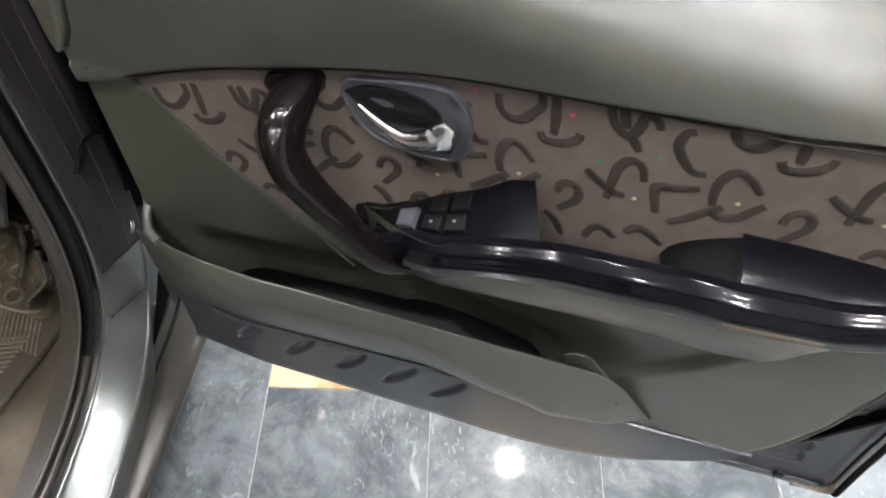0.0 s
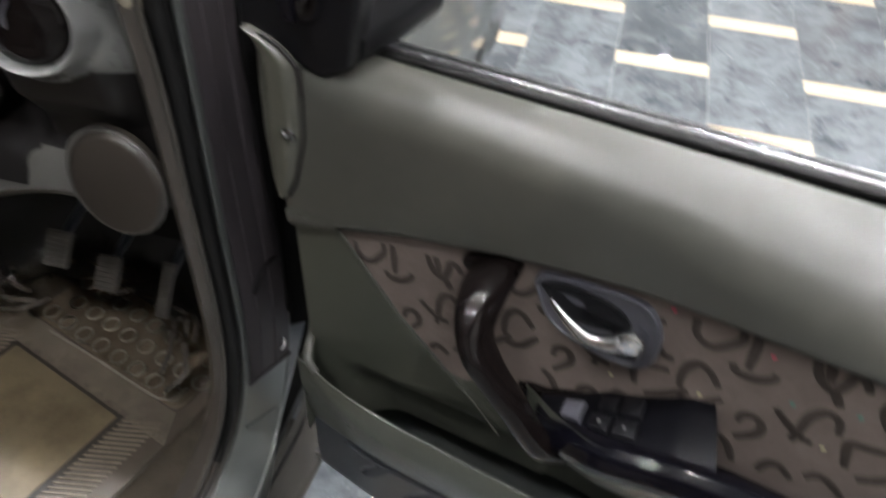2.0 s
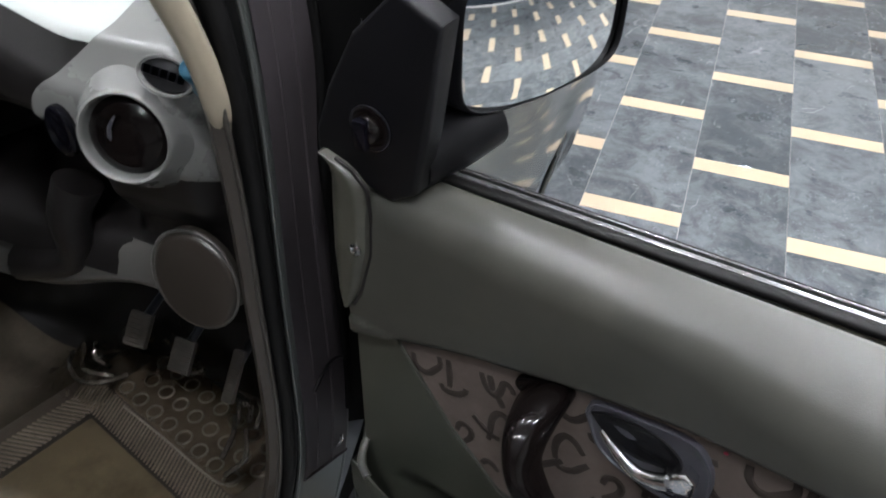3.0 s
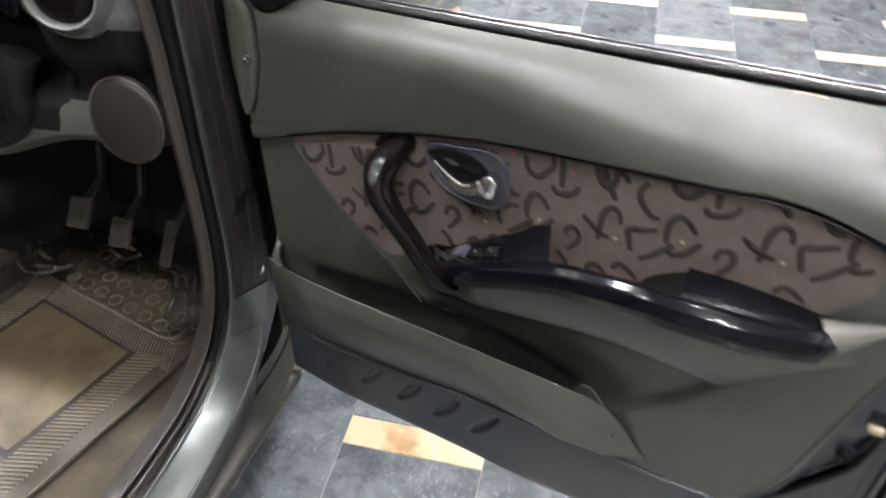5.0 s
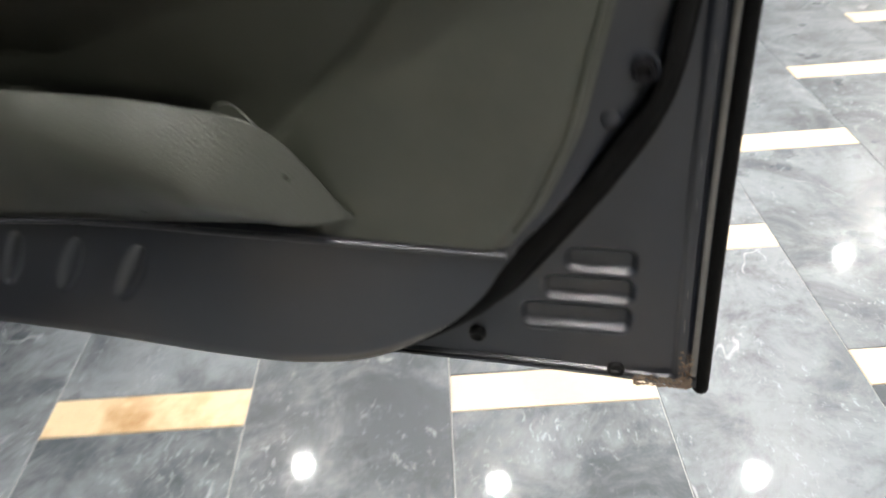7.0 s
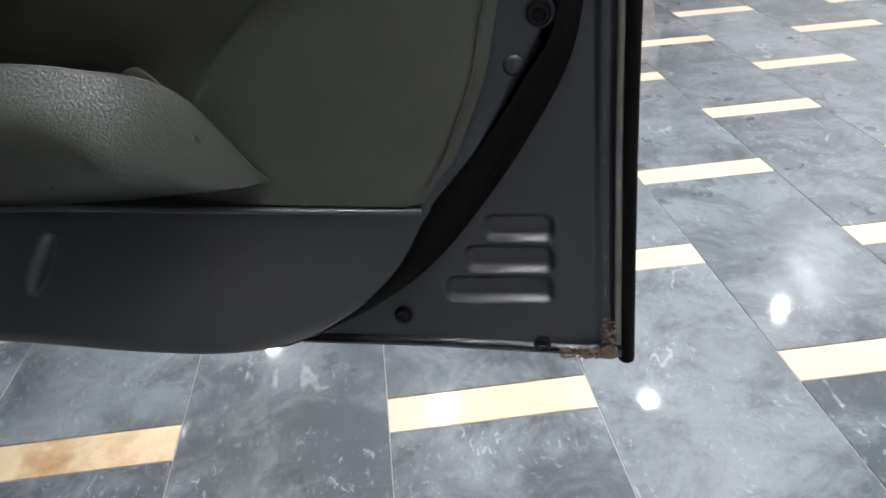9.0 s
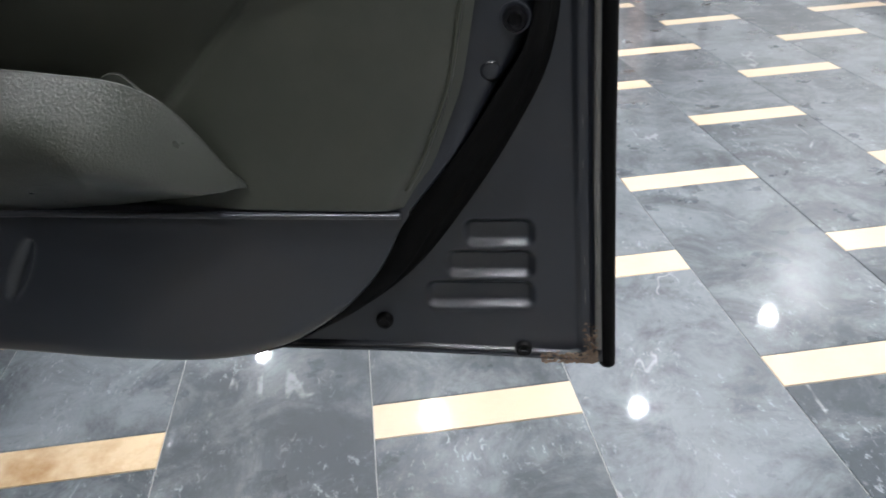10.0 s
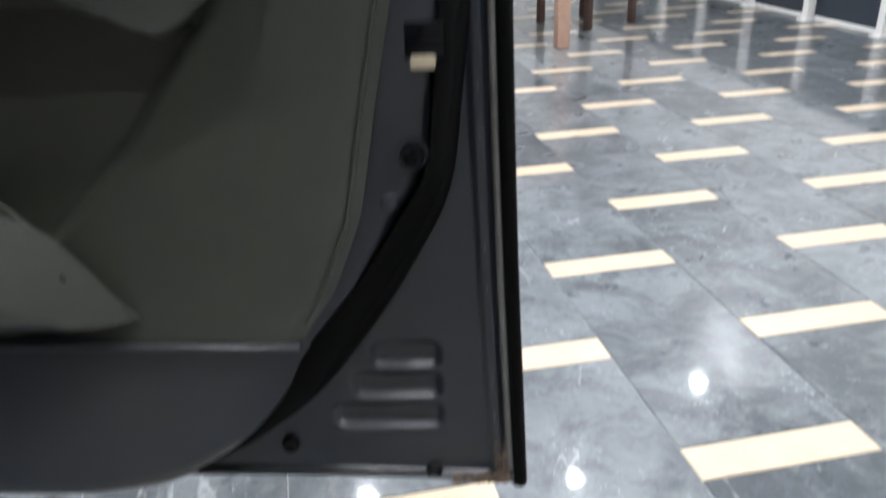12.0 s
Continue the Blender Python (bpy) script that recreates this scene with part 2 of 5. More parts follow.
M_PEDAL = material("worn_pedal_rubber", (0.050, 0.044, 0.037), 0.5, vary=0.3, scale=30, bump=0.5, bump_scale=300, dust=(0.09, 0.08, 0.065), dust_amount=0.5, dust_scale=40)
M_DASH = material("grey_dashboard_plastic", (0.080, 0.078, 0.072), 0.30, vary=0.08, scale=5, bump=0.3, bump_scale=900)
M_POD = material("silver_grey_dashboard_pod", (0.145, 0.147, 0.141), 0.28, vary=0.08, scale=5, bump=0.25, bump_scale=900)
# windscreen light on the dash top, put into a paler colour
M_DASHTOP = material("pale_dashboard_top", (0.42, 0.45, 0.43), 0.42, vary=0.08, scale=5, bump=0.3, bump_scale=900)
# near-black puts shade into dash body and toe board; plain dark plastic elsewhere
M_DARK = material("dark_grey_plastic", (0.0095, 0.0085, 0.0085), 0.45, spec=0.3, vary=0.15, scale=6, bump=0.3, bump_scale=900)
M_CREAM = material("cream_pillar_trim", (0.28, 0.245, 0.185), 0.5, vary=0.1, scale=5)
M_BLUE = material("blue_plastic", (0.015, 0.10, 0.17), 0.3, vary=0.15, scale=12)
M_TYRE = material("tyre_rubber", (0.018, 0.018, 0.018), 0.7, vary=0.2, scale=12, bump=0.5, bump_scale=200)
M_GLASSWALL = material("dark_blue_glazing", (0.022, 0.032, 0.045), 0.4, vary=0.2, scale=0.7)
M_WHITE = material("white_metal", (0.75, 0.75, 0.73), 0.4, vary=0.04)
M_WOOD = material("pinkish_wood", (0.42, 0.27, 0.20), 0.5, vary=0.15, scale=20)
M_DKWOOD = material("dark_wood", (0.075, 0.045, 0.035), 0.45, vary=0.2, scale=20)
M_RED = material("red_fleck", (0.40, 0.035, 0.075), 0.8)
M_YELLOW = material("yellow_fleck", (0.33, 0.30, 0.17), 0.8)
M_GREEN = material("green_fleck", (0.03, 0.13, 0.10), 0.8)
M_SYMBOL = material("pale_print", (0.05, 0.05, 0.05), 0.5)

# clear vinyl: see-through, with gloss by its angle
M_VINYL = bpy.data.materials.new("clear_vinyl")
M_VINYL.use_nodes = True
nt = M_VINYL.node_tree
nt.nodes.remove(nt.nodes["Principled BSDF"])
see, gloss, mixed, fres = nt.nodes.new("ShaderNodeBsdfTransparent"), nt.nodes.new("ShaderNodeBsdfGlossy"), nt.nodes.new("ShaderNodeMixShader"), nt.nodes.new("ShaderNodeFresnel")
see.inputs["Color"].default_value, gloss.inputs["Roughness"].default_value, fres.inputs["IOR"].default_value = (.97, .955, .93, 1), .05, 1.50
nt.links.new(fres.outputs[0], mixed.inputs[0])
nt.links.new(see.outputs[0], mixed.inputs[1])
nt.links.new(gloss.outputs[0], mixed.inputs[2])
nt.links.new(mixed.outputs[0], nt.nodes["Material Output"].inputs["Surface"])


# ---- mesh helpers ----
def part(name, bm, mat, parent=None, label="", smooth=True):
    bmesh.ops.recalc_face_normals(bm, faces=bm.faces)
    me = bpy.data.meshes.new(name)
    bm.to_mesh(me)
    bm.free()
    me.materials.append(mat)
    if smooth:
        me.polygons.foreach_set("use_smooth", [True] * len(me.polygons))
        me.set_sharp_from_angle(angle=radians(50))
    ob = new(name, me)
    if parent:
        # no deeper than thing, part, sub-part
        if parent.parent and parent.parent.parent:
            parent = parent.parent
        ob.parent = parent
    return tagged(ob, label)


def thing(name, label, category, kind="", group=""):
    return tagged(new(name), label, category, group, kind)


def sheet(fn, us, vs, closed_u=False, closed_v=False, bm=None):
    """Quads over fn(u, v); closed_u / closed_v join the last row to the first."""
    bm = bm or bmesh.new()
    rows = [[bm.verts.new(fn(u, v)) for v in vs] for u in us]
    nu, nv = len(us), len(vs)
    for i in range(nu if closed_u else nu - 1):
        for j in range(nv if closed_v else nv - 1):
            bm.faces.new((rows[i][j], rows[(i + 1) % nu][j], rows[(i + 1) % nu][(j + 1) % nv], rows[i][(j + 1) % nv]))
    return bm, rows


def span(a, b, n):
    return [a + (b - a) * i / (n - 1) for i in range(n)]


def curve_through(pts, n):
    """n points evenly along a smooth (Catmull-Rom) curve through pts."""
    p = [Vector(q) for q in pts]
    p = [p[0] * 2 - p[1]] + p + [p[-1] * 2 - p[-2]]
    fine = []
    for i in range(1, len(p) - 2):
        for k in range(16):
            s = k / 16
            a, b, c, d = p[i - 1], p[i], p[i + 1], p[i + 2]
            fine.append(0.5 * (2 * b + (c - a) * s + (2 * a - 5 * b + 4 * c - d) * s * s + (3 * b - a - 3 * c + d) * s ** 3))
    fine.append(p[-2])
    acc = [0.0]
    for a, b in zip(fine, fine[1:]):
        acc.append(acc[-1] + (b - a).length)
    out = []
    for s in span(0, acc[-1], n):
        i = max(k for k in range(len(acc)) if acc[k] <= s + 1e-9)
        i = min(i, len(fine) - 2)
        f = (s - acc[i]) / max(1e-9, acc[i + 1] - acc[i])
        out.append(fine[i].lerp(fine[i + 1], min(1, f)))
    return out


def sweep(path, radii, across, n=14, flat=1.0, cap=True, bm=None):
    """A tube along path; radii: one number or one a point; across: the direction of its wide side, flat: thickness over width."""
    bm = bm or bmesh.new()
    m = len(path)
    radii = radii if isinstance(radii, (list, tuple)) else [radii] * m
    rows = []
    for i, p in enumerate(path):
        d = (path[min(m - 1, i + 1)] - path[max(0, i - 1)]).normalized()
        a = Vector(across)
        a = (a - d * a.dot(d)).normalized()
        c = d.cross(a)
        rows.append([bm.verts.new(p + (a * math.cos(q) + c * flat * math.sin(q)) * radii[i]) for q in [2 * math.pi * k / n for k in range(n)]])
    for i in range(m - 1):
        for k in range(n):
            bm.faces.new((rows[i][k], rows[i + 1][k], rows[i + 1][(k + 1) % n], rows[i][(k + 1) % n]))
    if cap:
        bm.faces.new(rows[0])
        bm.faces.new(rows[-1])
    return bm


def slab(outline, height, bevel=0.0, steps=3, bm=None):
    """A plate over a closed outline of Vectors; height: the Vector from its back to its front; rounded front edge."""
    bm = bm or bmesh.new()
    h = Vector(height)
    mid = sum((Vector(p) for p in outline), Vector()) / len(outline)
    rings = [[Vector(p) for p in outline]]
    hl = h.length
    for k in range(steps + 1):
        a = math.pi / 2 * k / max(1, steps)
        up = (hl - bevel + bevel * math.sin(a)) / hl
        inset = bevel * (1 - math.cos(a))
        ring = []
        for p in outline:
            p = Vector(p)
            v = mid - p
            ring.append(p + h * up + v.normalized() * min(inset, v.length * 0.9))
        rings.append(ring)
        if not bevel:
            break
    vs = [[bm.verts.new(p) for p in r] for r in rings]
    n = len(outline)
    for a, b in zip(vs, vs[1:]):
        for k in range(n):
            bm.faces.new((a[k], a[(k + 1) % n], b[(k + 1) % n], b[k]))
    bm.faces.new(vs[-1])
    bm.faces.new(list(reversed(vs[0])))
    return bm


def box(lo, hi, bevel=0.0, bm=None, turn=None):
    bm2 = bmesh.new()
    bmesh.ops.create_cube(bm2, size=1)
    lo, hi = Vector(lo), Vector(hi)
    for v in bm2.verts:
        v.co = Vector([(lo[i] + hi[i]) / 2 + v.co[i] * (hi[i] - lo[i]) for i in range(3)])
    if bevel:
        bmesh.ops.bevel(bm2, geom=list(bm2.edges), offset=bevel, segments=2, affect="EDGES", profile=0.7)
    if turn:
        bmesh.ops.transform(bm2, matrix=turn, verts=bm2.verts)
    if bm:
        me = bpy.data.meshes.new("join")
        bm2.to_mesh(me)
        bm.from_mesh(me)
        bpy.data.meshes.remove(me)
        bm2.free()
        return bm
    return bm2


def lathe(profile, place, axis, n=24, bm=None):
    """Turns (radius, height) pairs about axis at place."""
    bm = bm or bmesh.new()
    axis = Vector(axis).normalized()
    a = axis.orthogonal().normalized()
    c = axis.cross(a)
    rows = [[bm.verts.new(Vector(place) + axis * h + (a * math.cos(q) + c * math.sin(q)) * max(r, 1e-5)) for q in [2 * math.pi * k / n for k in range(n)]] for r, h in profile]
    for x, y in zip(rows, rows[1:]):
        for k in range(n):
            bm.faces.new((x[k], x[(k + 1) % n], y[(k + 1) % n], y[k]))
    bm.faces.new(rows[0])
    bm.faces.new(rows[-1])
    return bm


def table(*pairs):
    """A function that runs through (x, y) pairs, softened a little between them."""
    xs, ys = [p[0] for p in pairs], [p[1] for p in pairs]

    def f(x):
        return float((np.interp(x - 0.012, xs, ys) + 2 * np.interp(x, xs, ys) + np.interp(x + 0.012, xs, ys)) / 4)
    return f


def step(x, a, b):
    t = min(1.0, max(0.0, (x - a) / (b - a)))
    return t * t * (3 - 2 * t)


# ---- the showroom: floor, walls, ceiling, lamps ----
X0, X1, Y0, Y1 = -5.0, 3.77, -4.0, 8.0
COL, PERIOD, BAND, JOINT = 0.302, 0.679, 0.073, 0.0017


def wall(name, lo, hi, mat=M_WALL):
    return tagged(part(name, box(lo, hi), mat, smooth=False), kind="structure")


floor = tagged(part("floor", box((X0, Y0, -0.12), (X1, Y1, -0.0025)), M_GROUT, smooth=False), "grey marble-look tile floor with staggered beige strips", "floor", kind="structure")
wall("wall_west", (X0 - 0.15, Y0, 0), (X0, Y1, CEILING))
wall("wall_south", (X0 - 0.15, Y0 - 0.15, 0), (X1 + 0.15, Y0, CEILING))
# unseen walls, kept pale so that the far floor reflects brighter
wall("wall_north", (X0 - 0.15, Y1, 0), (X1 + 0.15, Y1 + 0.15, CEILING), M_PALEWALL)
wall("wall_east", (X1, Y0, 0.55), (X1 + 0.15, Y1, CEILING), M_PALEWALL)
tagged(part("window_1", box((X1, Y0, 0), (X1 + 0.15, Y1, 0.55)), M_GLASSWALL, smooth=False), kind="structure")
tagged(part("ceiling", box((X0 - 0.15, Y0 - 0.15, CEILING), (X1 + 0.15, Y1 + 0.15, CEILING + 0.1)), M_CEIL, smooth=False), kind="structure")
tagged(part("baseboard", box((X1 - 0.018, Y0, 0), (X1 - 0.002, Y1, 0.022), 0.003), M_WHITE), "low white kerb along the dark glazing", "baseboard", kind="structure")

for i in range(9):
    y = 1.72 + 0.66 * i
    post = thing("window_post", "low white metal post before the dark glazing", "post", group="posts of the glazed front")
    part("upright", box((X1 - 0.09, y - 0.025, 0), (X1 - 0.035, y + 0.025, 0.45), 0.004), M_WHITE, post)
    part("foot_plate", box((X1 - 0.11, y - 0.045, 0), (X1 - 0.032, y + 0.045, 0.012), 0.003), M_WHITE, post)

# round recessed lamps: those that the polished floor shows, then unseen rows added for their light
LAMPS = [(-.60, 1.95), (-.59, 3.05), (-.62, 5.09), (.54, 1.70), (.61, 2.82), (.68, 4.10), (2.12, 2.76), (2.14, 3.92), (3.55, 4.78)]
# unseen lamps that carry the grid on, added to light door and car
LAMPS += [(x, y - .1 * i) for i, x in enumerate((-.60, .55, 2.0)) for y in (.85, -.30)] + [(.55, -1.55)]
LAMPS += [(x, y) for x in (-2.0, -3.4) for y in (.9, 3.1)]
for lx, ly in LAMPS:
    dim = (lx, ly) == (-.60, 1.95)
    lamp = thing("ceiling_lamp", "round recessed ceiling lamp, failing and dim" if dim else "round white recessed ceiling lamp, lit", "lamp", group="ceiling lamps")
    part("rim", lathe([(0.0435, 0.004), (0.0435, -0.012), (0.058, -0.012), (0.064, 0.0)], (lx, ly, CEILING), (0, 0, 1), 28), M_WHITE, lamp)
    part("diffuser", lathe([(0.0425, 0.0), (0.0425, -0.008)], (lx, ly, CEILING), (0, 0, 1), 28), M_DIM if dim else M_LAMP, lamp)


# ---- the car's open front door; u runs from its hinges to its free edge, n towards the car's inside, z up ----
HINGE, ALONG, INWARD = Vector((-0.2, 0.65, 0)), Vector((0.977, -0.213, 0)), Vector((-0.213, -0.977, 0))


def D(u, n, z):
    return HINGE + ALONG * u + INWARD * n + Vector((0, 0, z))


face = table((0, .018), (.06, .0205), (.2, .028), (.336, .036), (.37, .042), (.449, .06), (.515, .075), (.589, .088), (.72, .095), (.82, .086))
fabric_top = table((.0, .820), (.06, .842), (.14, .872), (.264, .906), (.342, .922), (.422, .940), (.515, .959), (.6, .970), (.64, .975), (.68, .974), (.72, .966), (.763, .946), (.806, .942), (.87, .942))
arm_low = table((.27, .735), (.305, .762), (.34, .787), (.368, .803), (.409, .820), (.463, .837), (.509, .848), (.556, .853), (.603, .855), (.653, .850), (.703, .848), (.74, .853), (.78, .862))
crease = table((.10, .61), (.20, .645), (.308, .700), (.357, .718), (.408, .736), (.454, .752), (.50, .767), (.548, .774), (.597, .772), (.63, .758), (.66, .738), (.70, .772), (.74, .80), (.80, .82))
belt = table((0, 1.022), (.3, 1.029), (.55, 1.036), (.9, 1.044))
trim_right = table((.50, .715), (.516, .722), (.547, .743), (.609, .768), (.689, .783), (.77, .800), (.81, .810), (.84, .818), (.867, .822), (.91, .821), (.96, .826), (1.03, .837))
edge_u = table((.30, .892), (.43, .886), (.536, .881), (.646, .877), (.75, .874), (.9, .876), (1.06, .884))
flange_n = table((.30, .026), (.4, .022), (.5, .022), (.8, .030), (1.06, .030))


def roll(n, u, z):
    """Carries a surface back over the top of the door to the window slot."""
    wide = step(u, .25, .58)
    start = belt(u) - 0.046 - 0.045 * wide
    if z <= start:
        return n
    k = min(1.0, (z - start) / (belt(u) - start))
    return n + (-0.010 - n) * (1 - max(0.0, 1 - k ** (2.7 - .6 * wide)) ** (1 / 2.2))


def recess_foot(u):
    """Where the hollow under the armrest runs out into the panel again."""
    return float(np.interp(u, [.44, .54, .575, .615, .655, .70, .72], [.47, .592, .625, .664, .715, .77, .79]))


def diagonal(u):
    return float(np.interp(u, [.045, .12, .215, .27], [.848, .752, .662, .60]))


def trim_n(u, z):
    n = face(u)
    # the hollow under the armrest and behind the door pocket
    inside = max(step(z, .525, .56), 1 - step(u, .45, .51))
    soft = .006 + .05 * (1 - step(u, .20, .33))
    c = crease(u)
    hollow = step(u, .03, .12) * (1 - step(u, .66, .72)) * (1 - step(z, c - soft, c + soft * .3)) * step(z, recess_foot(u) - .004, recess_foot(u) + .009) * inside
    n -= 0.010 * hollow
    n -= 0.034 * step(u, .03, .10) * (1 - step(u, .45, .52)) * (1 - step(z, .555, .628))
    if u < .3 and z < diagonal(u):
        n += 0.004
    d = z - fabric_top(u)
    n += (0.011 * step(d, 0, .008) + 0.003 * step(d, .0, .05)) * (1 - 0.8 * step(u, .72, .81))
    n -= 0.010 * step(u, trim_right(z) - .02, trim_right(z) + .004)
    return roll(n, u, z)


car = thing("car", "grey-green metallic car with its front door standing wide open", "car")
CAR_AT = Vector((-.001, .030, -.0145))
BODY_AT = Vector((.024, -.010, -.0065))
car.location = BODY_AT

# pressed steel: the raised inner panel with its rounded free corner
RAISED = [(.0, .352), (.30, .352), (.45, .347), (.537, .350), (.594, .365), (.641, .395), (.672, .425), (.696, .457), (.719, .502), (.762, .555),
          (.794, .604), (.815, .641), (.822, .70), (.828, .757), (.833, .81), (.826, .863), (.824, .91), (.831, .98), (.840, 1.035)]
raised_edge = curve_through([(u, 0, z) for u, z in RAISED], 90)
EDGE_U, EDGE_Z = [p.x for p in raised_edge], [p.z for p in raised_edge]
EDGE_LOW = min(range(90), key=lambda i: EDGE_Z[i])
EDGE_TURN = min(i for i in range(90) if EDGE_Z[i] > .80 and EDGE_U[i] > .8)


panel_top = table((0, .040), (.1, .060), (.3, .072), (.45, .080), (.6, .086), (.72, .089), (.82, .082))
panel_foot = table((0, .040), (.1, .056), (.3, .068), (.4, .074), (.5, .077), (.55, .076), (.65, .074), (.72, .078), (.82, .078))


def raised_n(u, z):
    return panel_foot(u) + (panel_top(u) - panel_foot(u)) * step(z, .33, .515)


def raised_edge_z(u):
    return float(np.interp(u, EDGE_U[:EDGE_TURN], EDGE_Z[:EDGE_TURN]))


def raised_edge_u(z):
    return float(np.interp(z, EDGE_Z[EDGE_LOW:], EDGE_U[EDGE_LOW:]))


def trim_foot(u):
    return .512 - .026 * (1 - step(u, .05, .42))


DENTS = ((.100, .447), (.172, .448), (.241, .449), (.306, .449), (.369, .448))
EDGE_K = (0, .006, .02, .05, .12, .2, .28, *span(.34, .92, 34), 1.0)


def dent(u, z):
    """Slanting half-moon slots pressed into the foot of the panel, steep on one flank."""
    d = 0.0
    for cu, cz in DENTS:
        a = (u - cu) * .56 + (z - cz) * .83
        w = (u - cu) * .83 - (z - cz) * .56
        half = .0088 * math.sqrt(max(0.0, 1 - (a / .040) ** 2))
        if half > .001 and abs(w) < half + .004:
            d -= .0055 * step(w, -half, -half * .1) * (1 - step(w, half - .003, half + .002))
    return d


def lower_panel(u, k):
    z0 = raised_edge_z(u)
    z = z0 + (max(trim_foot(u), z0) + .003 - z0) * k
    return D(u, raised_n(u, z) + dent(u, z) - .002 - .008 * (1 - min(1, k / .06)) ** 2, z)


def free_panel(z, k):
    u1 = raised_edge_u(z)
    u = u1 + (trim_right(z) - .02 - u1) * k
    return D(u, raised_n(u, z) - .002 - .005 * step(z, .53, .60) - .010 * step(z, .53, .60) * (1 - step(z, .66, .72)) - .008 * (1 - min(1, k / .12)) ** 2, z)


bm, _ = sheet(lower_panel, [*span(0, .42, 150), *span(.427, .722, 44)], [*EDGE_K])
sheet(free_panel, span(.502, .985, 66), [0, .03, .06, .12, .25, .4, .6, .8, 1.0], bm=bm)
door = part("door", bm, M_STEEL, car, "wide open front door, dark grey steel inside with olive trim")
door.location = CAR_AT - BODY_AT

# the flange round it, with three pressed louvres near the free corner
RIBS = ((.757, .818, .4405, .4675), (.739, .818, .4085, .4365), (.720, .818, .3765, .4045))


def louvre(u, z):
    d = 0.0
    for a, b, lo, hi in RIBS:
        a += .10 * (hi - z)
        r, cu, cz = .010, (a + b) / 2, (lo + hi) / 2
        qu, qz = abs(u - cu) - (b - a) / 2 + r, abs(z - cz) - (hi - lo) / 2 + r
        inside = r - math.hypot(max(qu, 0), max(qz, 0)) - min(max(qu, qz), 0)
        if inside > -0.004:
            # deep at its top, rising steeply to a bright lower lip
            k = (z - lo) / (hi - lo)
            d -= 0.0060 * step(inside, -0.003, 0.005) * step(k, .0, .34)
            d += 0.0012 * step(inside, -0.005, 0.000) * (1 - step(k, .0, .15))
    return d


foot = table((.0, .348), (.35, .345), (.5, .337), (.6, .333), (.7, .331), (.8, .326), (.9, .320))


def flange_point(u, z):
    e = edge_u(z)
    r, across, up = .045, e - u, (z - foot(u)) * 4.0
    d = r - math.hypot(r - across, r - up) if across < r and up < r else min(across, up)
    hem = 0.0035 * (1 - step(d, .026, .032)) - 0.005 * (1 - step(d, .016, .0205)) + 0.006 * (1 - step(d, .009, .013))
    return D(u, flange_n(z) + louvre(u, z) + hem, z)


zs = [*span(0, .05, 44), *span(.052, .165, 90), *span(.17, .26, 8)]
us = [*span(.50, .62, 8), *span(.632, .715, 14), *span(.7165, .826, 80), *span(.8275, .892, 60)]


def flange_at(u, z):
    zz = foot(u) + z
    return flange_point(edge_u(zz) + (u - .892) if u > .83 else u + (edge_u(zz) - .892) * step(u, .70, .83), zz)


bm, _ = sheet(flange_at, us, zs)
sheet(flange_at, [*span(.78, .826, 6), *span(.83, .892, 44)], span(.26, .70, 34), bm=bm)
part("flange", bm, M_STEEL, door, "dark grey painted steel edge with three pressed louvres")

# folded hem, sealer bead and black edge strip down the free edge
path = [D(edge_u(z) - .0235, flange_n(z) + .002, z) for z in span(.335, 1.06, 40)]
part("sealer_bead", sweep(path, [.0024 + .0003 * math.sin(9 * i) for i in range(40)], ALONG, 8, 0.6), M_SEALER, door, "cracked greyish seam sealer")
path = [D(edge_u(z) - .012, flange_n(z) + .003, z) for z in span(.335, 1.06, 40)]
part("hem_bead", sweep(path, .0028, ALONG, 8, 0.7), M_SEALER, door)
path = [D(edge_u(z) - .004, flange_n(z) - .003, z) for z in span(.316, 1.08, 40)]
part("edge_strip", sweep(path, .0102, INWARD, 10, 0.75), M_SEAL, door, "black rubber edge strip")
path = [D(u, flange_n(.33) - .001, foot(u) + .0012) for u in span(.5, .885, 30)]
part("bottom_hem", sweep(path, .0036, INWARD, 8, 0.7), M_SEALER, door)
rng = random.Random(4)
bm = bmesh.new()
for k in range(420):
    if k % 3:
        u, z = .876 - .050 * rng.random() ** 1.6, .3225 + .012 * rng.random() ** 1.6
    else:
        u, z = .864 + .012 * rng.random(), .3225 + .045 * rng.random() ** 2
    r = .0005 + .0011 * rng.random() ** 2
    c = D(u, flange_n(z) + .0062 + .002 * rng.random(), z)
    ring = [bm.verts.new(c + ALONG * r * 1.8 * math.cos(a) * rng.uniform(.5, 1.3) + Vector((0, 0, r * math.sin(a) * rng.uniform(.6, 1.2)))) for a in [k2 * math.pi / 3 for k2 in range(6)]]
    top = bm.verts.new(c + INWARD * r * .5)
    for k2 in range(6):
        bm.faces.new((ring[k2], ring[(k2 + 1) % 6], top))
part("rust_patch", bm, M_RUST, door, "flaking rust and filler at the lower corner")

# outer skin: bulging away from the camera side, closed round to the flange
skin = table((.31, -.004), (.36, -.055), (.5, -.085), (.7, -.095), (.85, -.088), (.95, -.066), (1.0, -.045), (1.03, -.026))
bm, _ = sheet(lambda u, z: D(-.03 + u * (edge_u(z) + .03), -.004 + (skin(z) + .004) * (1 - max(0, u - .94) / .06) * (1 - .6 * max(0, .1 - u) / .1), z), [*span(0, .9, 24), .94, .96, .98, .99, 1.0], span(.312, 1.020, 40))
part("outer_skin", bm, M_PAINT, door, "grey-green painted outer skin")
